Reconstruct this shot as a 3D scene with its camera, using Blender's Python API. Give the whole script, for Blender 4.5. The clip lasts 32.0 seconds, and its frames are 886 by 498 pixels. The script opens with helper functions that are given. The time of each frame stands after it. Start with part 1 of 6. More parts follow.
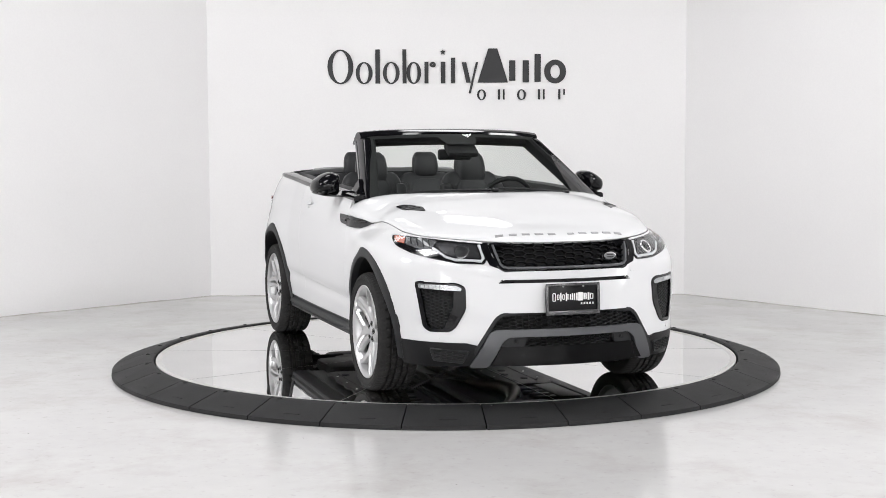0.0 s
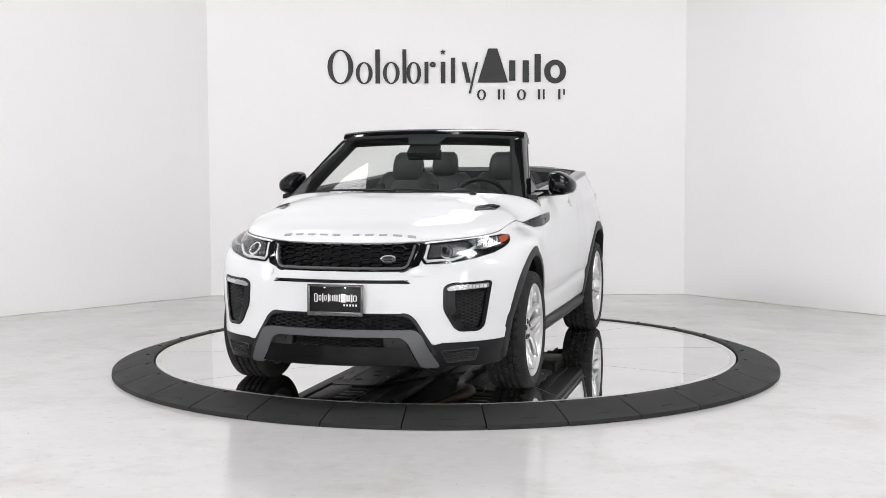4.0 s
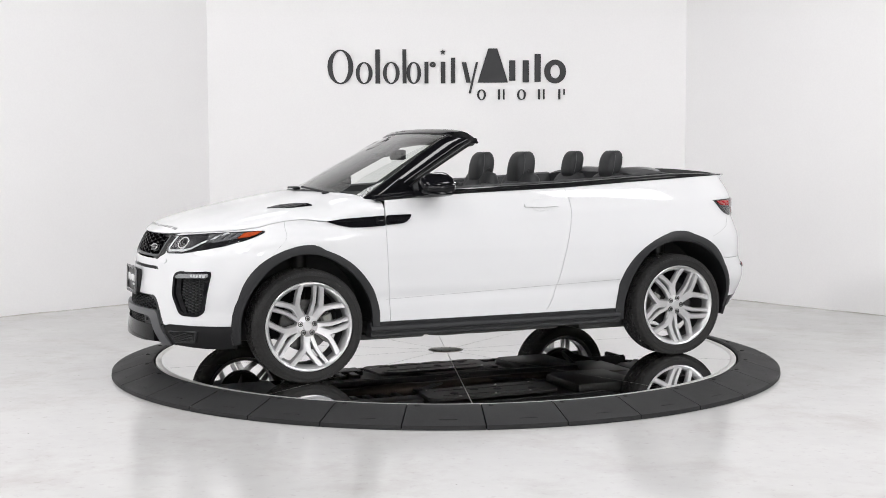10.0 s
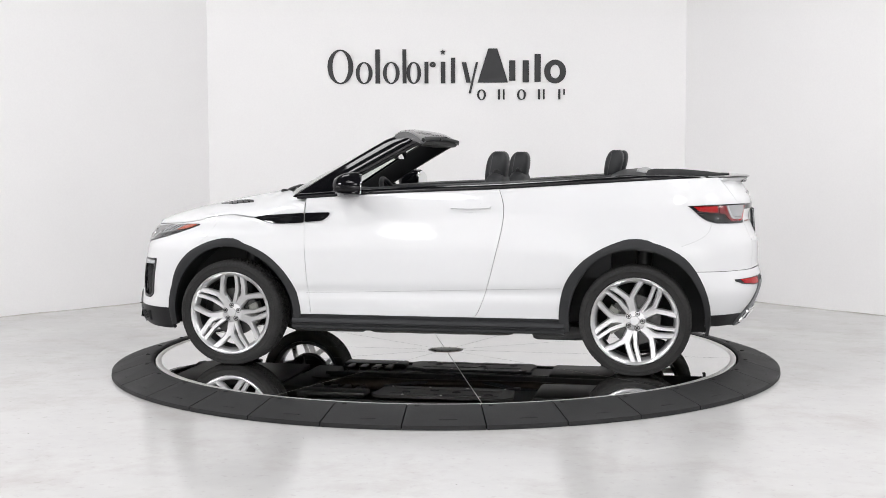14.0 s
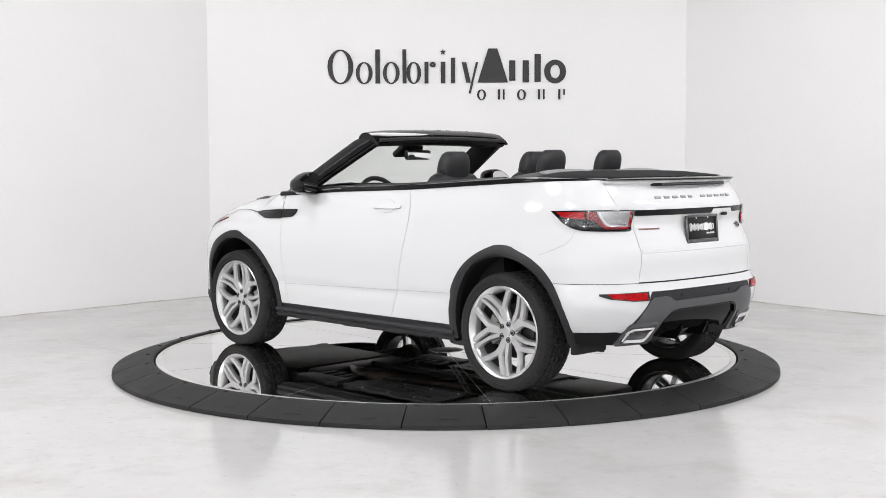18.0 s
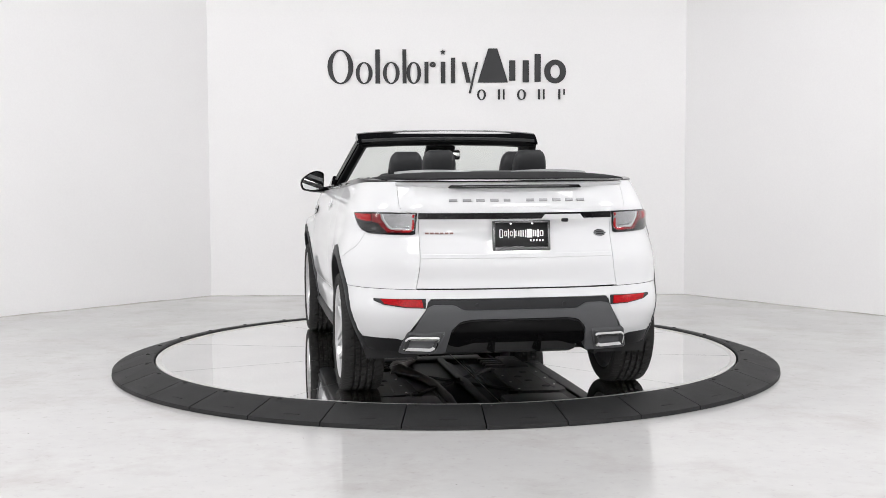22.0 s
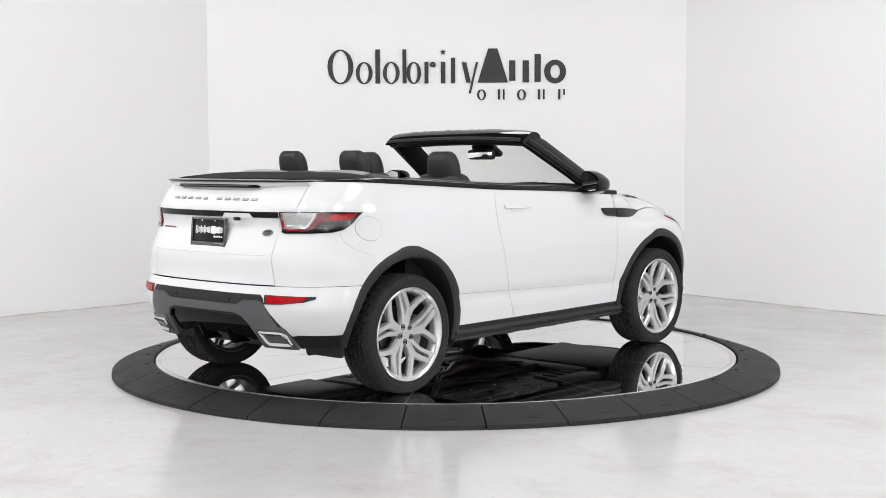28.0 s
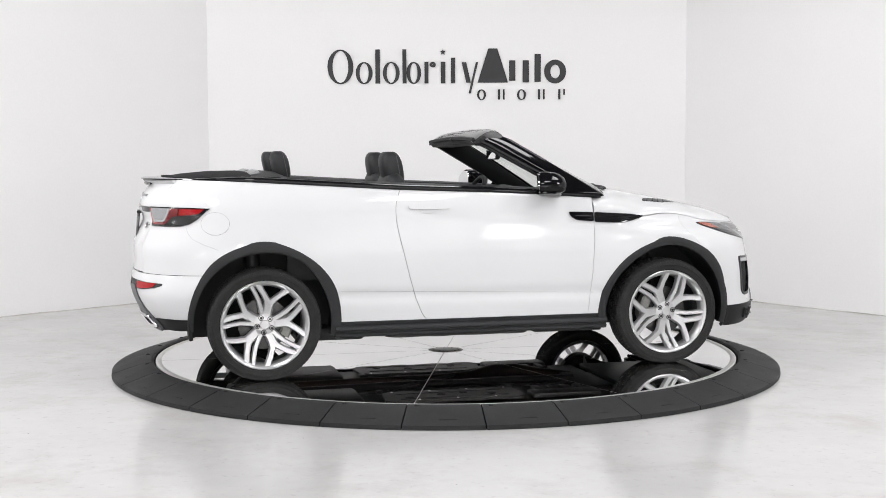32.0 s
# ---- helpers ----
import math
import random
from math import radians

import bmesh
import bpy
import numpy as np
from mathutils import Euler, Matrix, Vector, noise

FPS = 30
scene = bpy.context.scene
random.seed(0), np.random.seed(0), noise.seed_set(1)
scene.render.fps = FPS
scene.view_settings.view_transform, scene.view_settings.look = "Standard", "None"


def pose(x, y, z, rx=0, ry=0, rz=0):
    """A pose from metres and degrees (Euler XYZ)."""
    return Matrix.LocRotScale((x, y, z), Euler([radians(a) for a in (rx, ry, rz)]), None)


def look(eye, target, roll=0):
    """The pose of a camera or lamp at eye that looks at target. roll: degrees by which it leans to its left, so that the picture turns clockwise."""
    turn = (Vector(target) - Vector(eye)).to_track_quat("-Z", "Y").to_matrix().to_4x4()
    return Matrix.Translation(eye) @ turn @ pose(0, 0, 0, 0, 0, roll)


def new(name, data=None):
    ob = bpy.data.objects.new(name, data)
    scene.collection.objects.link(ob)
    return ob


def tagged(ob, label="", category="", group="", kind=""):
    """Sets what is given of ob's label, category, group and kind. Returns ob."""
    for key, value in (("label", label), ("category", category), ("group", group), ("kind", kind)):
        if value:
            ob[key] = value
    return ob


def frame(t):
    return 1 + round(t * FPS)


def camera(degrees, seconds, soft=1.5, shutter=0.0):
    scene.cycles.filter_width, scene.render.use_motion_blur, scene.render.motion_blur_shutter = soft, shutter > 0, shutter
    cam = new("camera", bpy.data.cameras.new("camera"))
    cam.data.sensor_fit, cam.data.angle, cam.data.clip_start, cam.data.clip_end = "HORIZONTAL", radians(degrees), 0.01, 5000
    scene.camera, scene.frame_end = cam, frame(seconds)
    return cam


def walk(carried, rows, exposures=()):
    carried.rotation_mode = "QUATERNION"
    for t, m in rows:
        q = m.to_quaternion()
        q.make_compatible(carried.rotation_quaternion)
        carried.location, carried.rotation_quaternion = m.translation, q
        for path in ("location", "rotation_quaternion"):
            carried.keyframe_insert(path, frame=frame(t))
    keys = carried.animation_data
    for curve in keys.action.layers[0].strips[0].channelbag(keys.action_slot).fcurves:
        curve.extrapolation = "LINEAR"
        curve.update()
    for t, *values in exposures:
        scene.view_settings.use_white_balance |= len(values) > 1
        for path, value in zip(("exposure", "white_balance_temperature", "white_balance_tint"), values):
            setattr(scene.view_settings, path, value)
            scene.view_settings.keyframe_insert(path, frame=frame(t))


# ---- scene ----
# ---------- camera ----------
EYE = Vector((0.0, -8.898, 1.451))
cam = camera(38.87, 32.0, soft=0.5)
AIM = EYE + Vector((-0.0019, 0.9973, -0.0730)) * 9.0
walk(cam, [(0.0, look(EYE, AIM, -0.21)), (32.0, look(EYE, AIM, -0.21))])

# turntable: heading of the car in degrees at t seconds
DECK_Z = 0.078
START_DEG, SPEED_DEG = -70.58, -8.612


def heading(t):
    return START_DEG + SPEED_DEG * t


# ---------- light ----------
world = bpy.data.worlds.new("world")
scene.world = world
world.use_nodes = True
world.node_tree.nodes["Background"].inputs[0].default_value = (1.0, 0.98, 0.96, 1)
world.node_tree.nodes["Background"].inputs[1].default_value = 0.05


def area(name, eye, target, sx, sy, power, shape="RECTANGLE", colour=(0.988, 0.985, 0.994)):
    d = bpy.data.lights.new(name, "AREA")
    d.shape, d.size, d.size_y, d.energy, d.color = shape, sx, sy, power, colour
    ob = new(name, d)
    ob.matrix_world = look(eye, target)
    return ob


CEIL = 4.9
# ceiling softboxes over the turntable and towards the camera
for px, py, power in ((-2.3, -5.6, 95), (2.3, -5.6, 95), (-2.3, -2.4, 80), (2.4, -2.8, 80), (-2.05, 2.0, 16), (2.55, 0.4, 34)):
    area("ceiling_softbox_light", (px, py, CEIL - 0.12), (px, py + 0.001, 0), 0.9, 1.2, power)
# octagonal softboxes over the camera and high over the sign
area("octagon_softbox_light", (0.18, -7.4, 2.80), (0, 0, 0.9), 0.5, 0.5, 17, "DISK")
area("octagon_softbox_light", (0.3, 3.2, 4.6), (0.1, -1.0, 1.0), 1.3, 0.9, 28, "DISK")
# octagonal softboxes on stands round the front of the turntable
for px, py in ((4.03, -6.76), (-3.12, -7.23), (6.8, -3.4), (-6.7, -3.1)):
    area("octagon_softbox_light", (px, py, 2.03), (0, 0, 0.9), 0.82, 0.82, 14, "DISK")
# unseen lamps added as fill behind the camera, bounced off the white wall there
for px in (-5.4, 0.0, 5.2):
    area("added_bounce_light", (px, -10.6, 3.0), (px * 1.05, -14.0, 2.1), 1.6, 1.0, 350)
# unseen lamps added by the turntable, each turned across to brighten the angled wall
for eye, aim, power in (((-5.8, -2.6, 4.5), (3.9, 2.4, 0.0), 212), ((5.6, -3.0, 4.5), (-3.8, 2.7, 0.0), 138)):
    area("added_wall_wash_light", eye, aim, 1.2, 0.8, power)
scene.view_settings.exposure = -0.14

# ---------- materials ----------


def mat(name, base, rough=0.5, metal=0.0, coat=0.0, grain=0.0, scale=40.0, stain=0.0, stain_scale=2.0,
        bump=0.0, spec=0.5, trans=0.0, ior=1.45, rough_var=0.0, emit=0.0, alpha=1.0):
    m = bpy.data.materials.new(name)
    m.use_nodes = True
    nt = m.node_tree
    b = nt.nodes["Principled BSDF"]
    b.inputs["Base Color"].default_value = (*base, 1)
    b.inputs["Roughness"].default_value = rough
    b.inputs["Metallic"].default_value = metal
    b.inputs["Coat Weight"].default_value = coat
    b.inputs["Coat Roughness"].default_value = 0.02
    b.inputs["Specular IOR Level"].default_value = spec
    b.inputs["Transmission Weight"].default_value = trans
    b.inputs["IOR"].default_value = ior
    if emit:
        b.inputs["Emission Color"].default_value = (*base, 1)
        b.inputs["Emission Strength"].default_value = emit
    if grain or stain or bump or rough_var:
        tc = nt.nodes.new("ShaderNodeTexCoord")
        fine = nt.nodes.new("ShaderNodeTexNoise")
        fine.inputs["Scale"].default_value, fine.inputs["Detail"].default_value = scale, 6
        wide = nt.nodes.new("ShaderNodeTexNoise")
        wide.inputs["Scale"].default_value, wide.inputs["Detail"].default_value = stain_scale, 4
        nt.links.new(tc.outputs["Object"], fine.inputs["Vector"])
        nt.links.new(tc.outputs["Object"], wide.inputs["Vector"])
        colour = None
        for tex, amount in ((fine, grain), (wide, stain)):
            if not amount:
                continue
            ramp = nt.nodes.new("ShaderNodeMapRange")
            ramp.inputs["From Min"].default_value, ramp.inputs["From Max"].default_value = 0.3, 0.7
            ramp.inputs["To Min"].default_value, ramp.inputs["To Max"].default_value = 1 - amount, 1 + amount
            nt.links.new(tex.outputs["Fac"], ramp.inputs["Value"])
            mul = nt.nodes.new("ShaderNodeVectorMath")
            mul.operation = "SCALE"
            if colour is None:
                mul.inputs[0].default_value = base
            else:
                nt.links.new(colour, mul.inputs[0])
            nt.links.new(ramp.outputs["Result"], mul.inputs["Scale"])
            colour = mul.outputs["Vector"]
        if colour is not None:
            nt.links.new(colour, b.inputs["Base Color"])
        if bump:
            bp = nt.nodes.new("ShaderNodeBump")
            bp.inputs["Strength"].default_value = bump
            bp.inputs["Distance"].default_value = 0.002
            nt.links.new(fine.outputs["Fac"], bp.inputs["Height"])
            nt.links.new(bp.outputs["Normal"], b.inputs["Normal"])
        if rough_var:
            rr = nt.nodes.new("ShaderNodeMapRange")
            rr.inputs["From Min"].default_value, rr.inputs["From Max"].default_value = 0.3, 0.7
            rr.inputs["To Min"].default_value, rr.inputs["To Max"].default_value = max(rough - rough_var, 0.0), rough + rough_var
            nt.links.new(wide.outputs["Fac"], rr.inputs["Value"])
            nt.links.new(rr.outputs["Result"], b.inputs["Roughness"])
    return m


M_WALL = mat("wall_paint", (0.84, 0.832, 0.830), 0.75, grain=0.012, scale=60, stain=0.012, stain_scale=0.7, bump=0.08)
M_CEIL = mat("ceiling_paint", (0.05, 0.05, 0.052), 0.8, grain=0.02, scale=50, bump=0.05)
M_FLOOR = mat("polished_floor", (0.535, 0.528, 0.522), 0.16, grain=0.02, scale=9, stain=0.03, stain_scale=0.9, rough_var=0.05, spec=0.55)


def floor_dirt(m):
    """Beige traffic stains, drifting gloss and small specks over the sealed concrete."""
    nt = m.node_tree
    b = nt.nodes["Principled BSDF"]
    src = b.inputs["Base Color"].links[0].from_socket
    tc = nt.nodes.new("ShaderNodeTexCoord")

    def mixed(tex, lo, hi, tint, amount, socket):
        nonlocal src
        rr = nt.nodes.new("ShaderNodeMapRange")
        rr.inputs["From Min"].default_value, rr.inputs["From Max"].default_value = lo, hi
        rr.inputs["To Min"].default_value, rr.inputs["To Max"].default_value = 0.0, amount
        nt.links.new(tex.outputs[socket], rr.inputs["Value"])
        mx = nt.nodes.new("ShaderNodeMix")
        mx.data_type = "RGBA"
        mx.inputs["B"].default_value = (*tint, 1)
        nt.links.new(rr.outputs["Result"], mx.inputs["Factor"])
        nt.links.new(src, mx.inputs["A"])
        src = mx.outputs["Result"]
    stains = nt.nodes.new("ShaderNodeTexNoise")
    stains.inputs["Scale"].default_value, stains.inputs["Detail"].default_value = 1.7, 9
    stains.inputs["Roughness"].default_value = 0.68
    nt.links.new(tc.outputs["Object"], stains.inputs["Vector"])
    mixed(stains, 0.50, 0.78, (0.30, 0.265, 0.225), 0.40, "Fac")
    fine = nt.nodes.new("ShaderNodeTexNoise")
    fine.inputs["Scale"].default_value, fine.inputs["Detail"].default_value = 22.0, 8
    nt.links.new(tc.outputs["Object"], fine.inputs["Vector"])
    mixed(fine, 0.60, 0.80, (0.27, 0.25, 0.23), 0.35, "Fac")
    specks = nt.nodes.new("ShaderNodeTexVoronoi")
    specks.inputs["Scale"].default_value = 4.2
    nt.links.new(tc.outputs["Object"], specks.inputs["Vector"])
    mixed(specks, 0.026, 0.014, (0.10, 0.085, 0.07), 0.8, "Distance")
    nt.links.new(src, b.inputs["Base Color"])


floor_dirt(M_FLOOR)
M_JOINT = mat("joint_filler", (0.40, 0.38, 0.35), 0.8, grain=0.25, scale=30, stain=0.2, stain_scale=3)
M_SIGN = mat("sign_charcoal", (0.022, 0.022, 0.024), 0.45, grain=0.05, scale=80)
M_MIRROR = mat("mirror_steel", (0.85, 0.85, 0.845), 0.012, metal=1.0, grain=0.03, scale=60, stain=0.05, stain_scale=2.3, rough_var=0.012, bump=0.006)
M_SEAM = mat("seam_steel", (0.55, 0.54, 0.53), 0.35, metal=1.0, grain=0.05, scale=60)
M_HUBPLATE = mat("hub_plate_alloy", (0.74, 0.72, 0.69), 0.42, metal=0.9, grain=0.1, scale=60)
M_EDGE = mat("edge_aluminium", (0.72, 0.71, 0.69), 0.32, metal=0.7, grain=0.06, scale=50)
M_RUBBER = mat("ramp_rubber", (0.0145, 0.0145, 0.015), 0.6, grain=0.22, scale=120, stain=0.28, stain_scale=2.5, bump=0.3, rough_var=0.12, spec=0.4)
M_BLACK = mat("matt_black", (0.012, 0.012, 0.013), 0.7, grain=0.1, scale=90)
M_WHITE = mat("white_car_paint", (0.632, 0.634, 0.642), 0.45, coat=0.85, grain=0.004, scale=300, spec=0.1)
M_GLOSS = mat("black_gloss", (0.004, 0.004, 0.005), 0.05, grain=0.05, scale=200, spec=0.3)
M_CLAD = mat("grey_cladding", (0.018, 0.0185, 0.020), 0.5, grain=0.1, scale=400, bump=0.12, spec=0.35)
M_LIP = mat("black_lip_gloss", (0.004, 0.004, 0.0043), 0.05, grain=0.05, scale=200, spec=0.12)
# copy of the cladding, darkened to offset light off the bright deck
M_CLADLOW = mat("darkened_low_cladding", (0.010, 0.010, 0.011), 0.45, grain=0.1, scale=400, bump=0.12, spec=0.25)
M_SATIN = mat("satin_grey", (0.095, 0.097, 0.102), 0.36, metal=0.35, grain=0.03, scale=200)
M_CHROME = mat("chrome", (0.80, 0.80, 0.81), 0.09, metal=1.0, grain=0.02, scale=120)
M_SILVER = mat("silver_alloy", (0.54, 0.54, 0.545), 0.29, metal=0.74, grain=0.02, scale=150, coat=0.3)
M_GREYTRIM = mat("grey_trim", (0.30, 0.30, 0.305), 0.38, metal=0.2, grain=0.03, scale=150)
M_FRAME = mat("plate_frame_metal", (0.13, 0.13, 0.133), 0.2, metal=0.85, grain=0.05, scale=120)
M_MARK = mat("tyre_mark_rubber", (0.017, 0.017, 0.0175), 0.6, grain=0.15, scale=90, spec=0.3)
# alloy darkened to carry the shade inside the wheels
M_BARREL = mat("shaded_barrel_alloy", (0.11, 0.11, 0.112), 0.42, metal=0.6, grain=0.1, scale=60)
M_TYRE = mat("tyre_rubber", (0.0225, 0.022, 0.0218), 0.75, grain=0.15, scale=90, stain=0.12, stain_scale=8, bump=0.2, spec=0.22)
M_LEATHER = mat("black_leather", (0.019, 0.0195, 0.021), 0.5, grain=0.1, scale=180, bump=0.3, spec=0.35)
M_LEATHER2 = mat("perforated_leather", (0.020, 0.021, 0.023), 0.55, grain=0.2, scale=420, bump=0.35)
M_STITCH = mat("grey_piping", (0.055, 0.055, 0.058), 0.6, grain=0.1, scale=200)
M_CLOTH = mat("roof_cloth", (0.012, 0.012, 0.013), 0.85, grain=0.25, scale=350, bump=0.35, spec=0.25)
M_PLASTIC = mat("dark_plastic", (0.012, 0.012, 0.013), 0.5, grain=0.1, scale=250, bump=0.1, spec=0.35)
M_UNDER = mat("underbody_black", (0.010, 0.010, 0.0102), 0.5, grain=0.2, scale=25, bump=0.2)
M_STEELPIPE = mat("exhaust_steel", (0.040, 0.032, 0.026), 0.45, metal=0.8, grain=0.15, scale=30)
M_RED = mat("red_lens", (0.34, 0.003, 0.006), 0.2, coat=0.1, grain=0.45, scale=110, bump=0.5, spec=0.2)
M_REDDARK = mat("dark_red_lens", (0.16, 0.003, 0.006), 0.14, coat=0.3, grain=0.4, scale=110, bump=0.7)
M_AMBER = mat("amber_lens", (0.40, 0.060, 0.014), 0.14, coat=0.6, grain=0.4, scale=110, bump=0.9)
M_LAMPGREY = mat("lamp_reflector", (0.40, 0.41, 0.42), 0.15, metal=0.75, grain=0.14, scale=70, bump=0.3)
M_CLEAR = mat("clear_lamp_lens", (0.38, 0.38, 0.39), 0.12, metal=0.3, grain=0.16, scale=60, bump=0.3, coat=0.5)
M_LAMPWHITE = mat("lamp_guide", (0.50, 0.51, 0.52), 0.25, coat=0.5, grain=0.05, scale=120)
M_LAMPBLACK = mat("lamp_bezel_black", (0.006, 0.006, 0.007), 0.12, grain=0.1, scale=120, spec=0.45)
M_BOWL = mat("lamp_bowl_metal", (0.10, 0.10, 0.105), 0.25, metal=0.8, grain=0.1, scale=90, bump=0.2)
M_PLATE = mat("plate_black", (0.006, 0.006, 0.0068), 0.3, coat=0.1, grain=0.05, scale=100, spec=0.25)
M_PLATEW = mat("plate_white", (0.78, 0.78, 0.78), 0.4, grain=0.02, scale=100)
M_DISC = mat("brake_iron", (0.075, 0.074, 0.073), 0.4, metal=0.9, grain=0.1, scale=60)
M_CALIPER = mat("caliper_paint", (0.26, 0.26, 0.24), 0.5, metal=0.3, grain=0.08, scale=60)


def glass_mat(name, tint, rough=0.0, edge=0.92, f0=0.05):
    m = bpy.data.materials.new(name)
    m.use_nodes = True
    nt = m.node_tree
    nt.nodes.remove(nt.nodes["Principled BSDF"])
    out = nt.nodes["Material Output"]
    tr = nt.nodes.new("ShaderNodeBsdfTransparent")
    tr.inputs["Color"].default_value = (*tint, 1)
    gl = nt.nodes.new("ShaderNodeBsdfGlossy")
    gl.inputs["Color"].default_value = (1, 1, 1, 1)
    gl.inputs["Roughness"].default_value = 0.01 + rough
    lw = nt.nodes.new("ShaderNodeLayerWeight")
    lw.inputs["Blend"].default_value = 0.5
    pw = nt.nodes.new("ShaderNodeMath")
    pw.operation = "POWER"
    pw.inputs[1].default_value = 5.0
    fr = nt.nodes.new("ShaderNodeMath")
    fr.operation = "MULTIPLY_ADD"
    fr.inputs[1].default_value, fr.inputs[2].default_value = edge, f0
    nt.links.new(lw.outputs["Facing"], pw.inputs[0])
    nt.links.new(pw.outputs[0], fr.inputs[0])
    mx = nt.nodes.new("ShaderNodeMixShader")
    nt.links.new(fr.outputs[0], mx.inputs[0])
    nt.links.new(tr.outputs[0], mx.inputs[1])
    nt.links.new(gl.outputs[0], mx.inputs[2])
    nt.links.new(mx.outputs[0], out.inputs[0])
    return m


M_GLASS = glass_mat("windscreen_glass", (0.90, 0.93, 0.905))
M_LENS = glass_mat("clear_lens", (0.96, 0.96, 0.965), edge=0.7, f0=0.035)

# ---------- mesh helpers ----------


def finish(name, bm, material, smooth=True, angle=38):
    me = bpy.data.meshes.new(name)
    bm.normal_update()
    bm.to_mesh(me)
    bm.free()
    me.materials.append(material)
    if smooth:
        me.shade_smooth()
        me.set_sharp_from_angle(angle=radians(angle))
    return me


def part(name, bm, material, parent=None, label="", smooth=True, angle=38):
    """Link a bmesh as one mesh object, under a thing or part if given."""
    ob = new(name, finish(name, bm, material, smooth, angle))
    if parent is not None:
        ob.parent = parent
    if label:
        ob["label"] = label
    return ob


def thing(name, label, category, group=""):
    ob = new(name)
    ob.empty_display_size = 0.2
    return tagged(ob, label, category, group)


def box(bm, cx, cy, cz, sx, sy, sz, bevel=0.0, m=None, seg=2):
    r = bmesh.ops.create_cube(bm, size=1.0)
    vs = r["verts"]
    for v in vs:
        v.co = Vector((v.co.x * sx, v.co.y * sy, v.co.z * sz))
    if bevel:
        es = list({e for v in vs for e in v.link_edges})
        out = bmesh.ops.bevel(bm, geom=es, offset=bevel, segments=seg, affect="EDGES", profile=0.5)
        vs = list({v for f in out["faces"] for v in f.verts} | {v for v in vs if v.is_valid})
    mm = Matrix.Translation((cx, cy, cz)) @ (m if m is not None else Matrix.Identity(4))
    for v in vs:
        v.co = mm @ v.co
    return vs


def loft(bm, rings, closed=True, cap=True):
    """Skin a list of rings of equal length."""
    vv = [[bm.verts.new(p) for p in ring] for ring in rings]
    n = len(rings[0])
    for a, b in zip(vv, vv[1:]):
        for i in range(n if closed else n - 1):
            j = (i + 1) % n
            bm.faces.new((a[i], a[j], b[j], b[i]))
    if cap and closed:
        bm.faces.new(list(reversed(vv[0])))
        bm.faces.new(vv[-1])
    return vv


def fix(bm):
    bmesh.ops.recalc_face_normals(bm, faces=bm.faces)
    return bm


def tube(bm, pts, radius, n=8, cap=True):
    pts = [Vector(p) for p in pts]
    rings = []
    up = Vector((0, 0, 1))
    for i, p in enumerate(pts):
        d = (pts[min(i + 1, len(pts) - 1)] - pts[max(i - 1, 0)]).normalized()
        a = d.cross(up if abs(d.z) < 0.9 else Vector((1, 0, 0))).normalized()
        b = d.cross(a)
        r = radius[i] if isinstance(radius, (list, tuple)) else radius
        rings.append([p + (a * math.cos(k * 2 * math.pi / n) + b * math.sin(k * 2 * math.pi / n)) * r for k in range(n)])
    loft(bm, rings, True, cap)
    return bm


def revolve(bm, prof, n=48, axis="y", closed=False):
    """Turn a profile of (radius, along) about the axis."""
    rings = []
    for k in range(n):
        a = 2 * math.pi * k / n
        c, s = math.cos(a), math.sin(a)
        if axis == "y":
            rings.append([Vector((r * c, h, r * s)) for r, h in prof])
        elif axis == "x":
            rings.append([Vector((h, r * c, r * s)) for r, h in prof])
        else:
            rings.append([Vector((r * c, r * s, h)) for r, h in prof])
    vv = [[bm.verts.new(p) for p in ring] for ring in rings]
    m = len(prof)
    for k in range(n):
        a, b = vv[k], vv[(k + 1) % n]
        for i in range(m if closed else m - 1):
            j = (i + 1) % m
            bm.faces.new((a[i], a[j], b[j], b[i]))
    return fix(bm)


def curve(*pts):
    """A smooth function through points (x, value)."""
    pts = sorted(pts)
    xs = [p[0] for p in pts]
    ys = [p[1] for p in pts]
    n = len(xs)
    sl = []
    for i in range(n):
        a, b = max(i - 1, 0), min(i + 1, n - 1)
        sl.append((ys[b] - ys[a]) / (xs[b] - xs[a]))

    def f(x):
        if x <= xs[0]:
            return ys[0] + sl[0] * (x - xs[0])
        if x >= xs[-1]:
            return ys[-1] + sl[-1] * (x - xs[-1])
        i = max(k for k in range(n - 1) if xs[k] <= x)
        h = xs[i + 1] - xs[i]
        t = (x - xs[i]) / h
        return ((2 * t ** 3 - 3 * t * t + 1) * ys[i] + (t ** 3 - 2 * t * t + t) * h * sl[i]
                + (-2 * t ** 3 + 3 * t * t) * ys[i + 1] + (t ** 3 - t * t) * h * sl[i + 1])
    return f


def rounded(poly, r=0.02, n=3):
    """Round the corners of a polygon."""
    out = []
    k = len(poly)
    for i in range(k):
        p, a, b = Vector(poly[i]), Vector(poly[i - 1]), Vector(poly[(i + 1) % k])
        da, db = a - p, b - p
        q = min(r, da.length * 0.45, db.length * 0.45)
        s, e = p + da.normalized() * q, p + db.normalized() * q
        for j in range(n + 1):
            t = j / n
            out.append(tuple(s * (1 - t) ** 2 + p * 2 * t * (1 - t) + e * t * t))
    return out


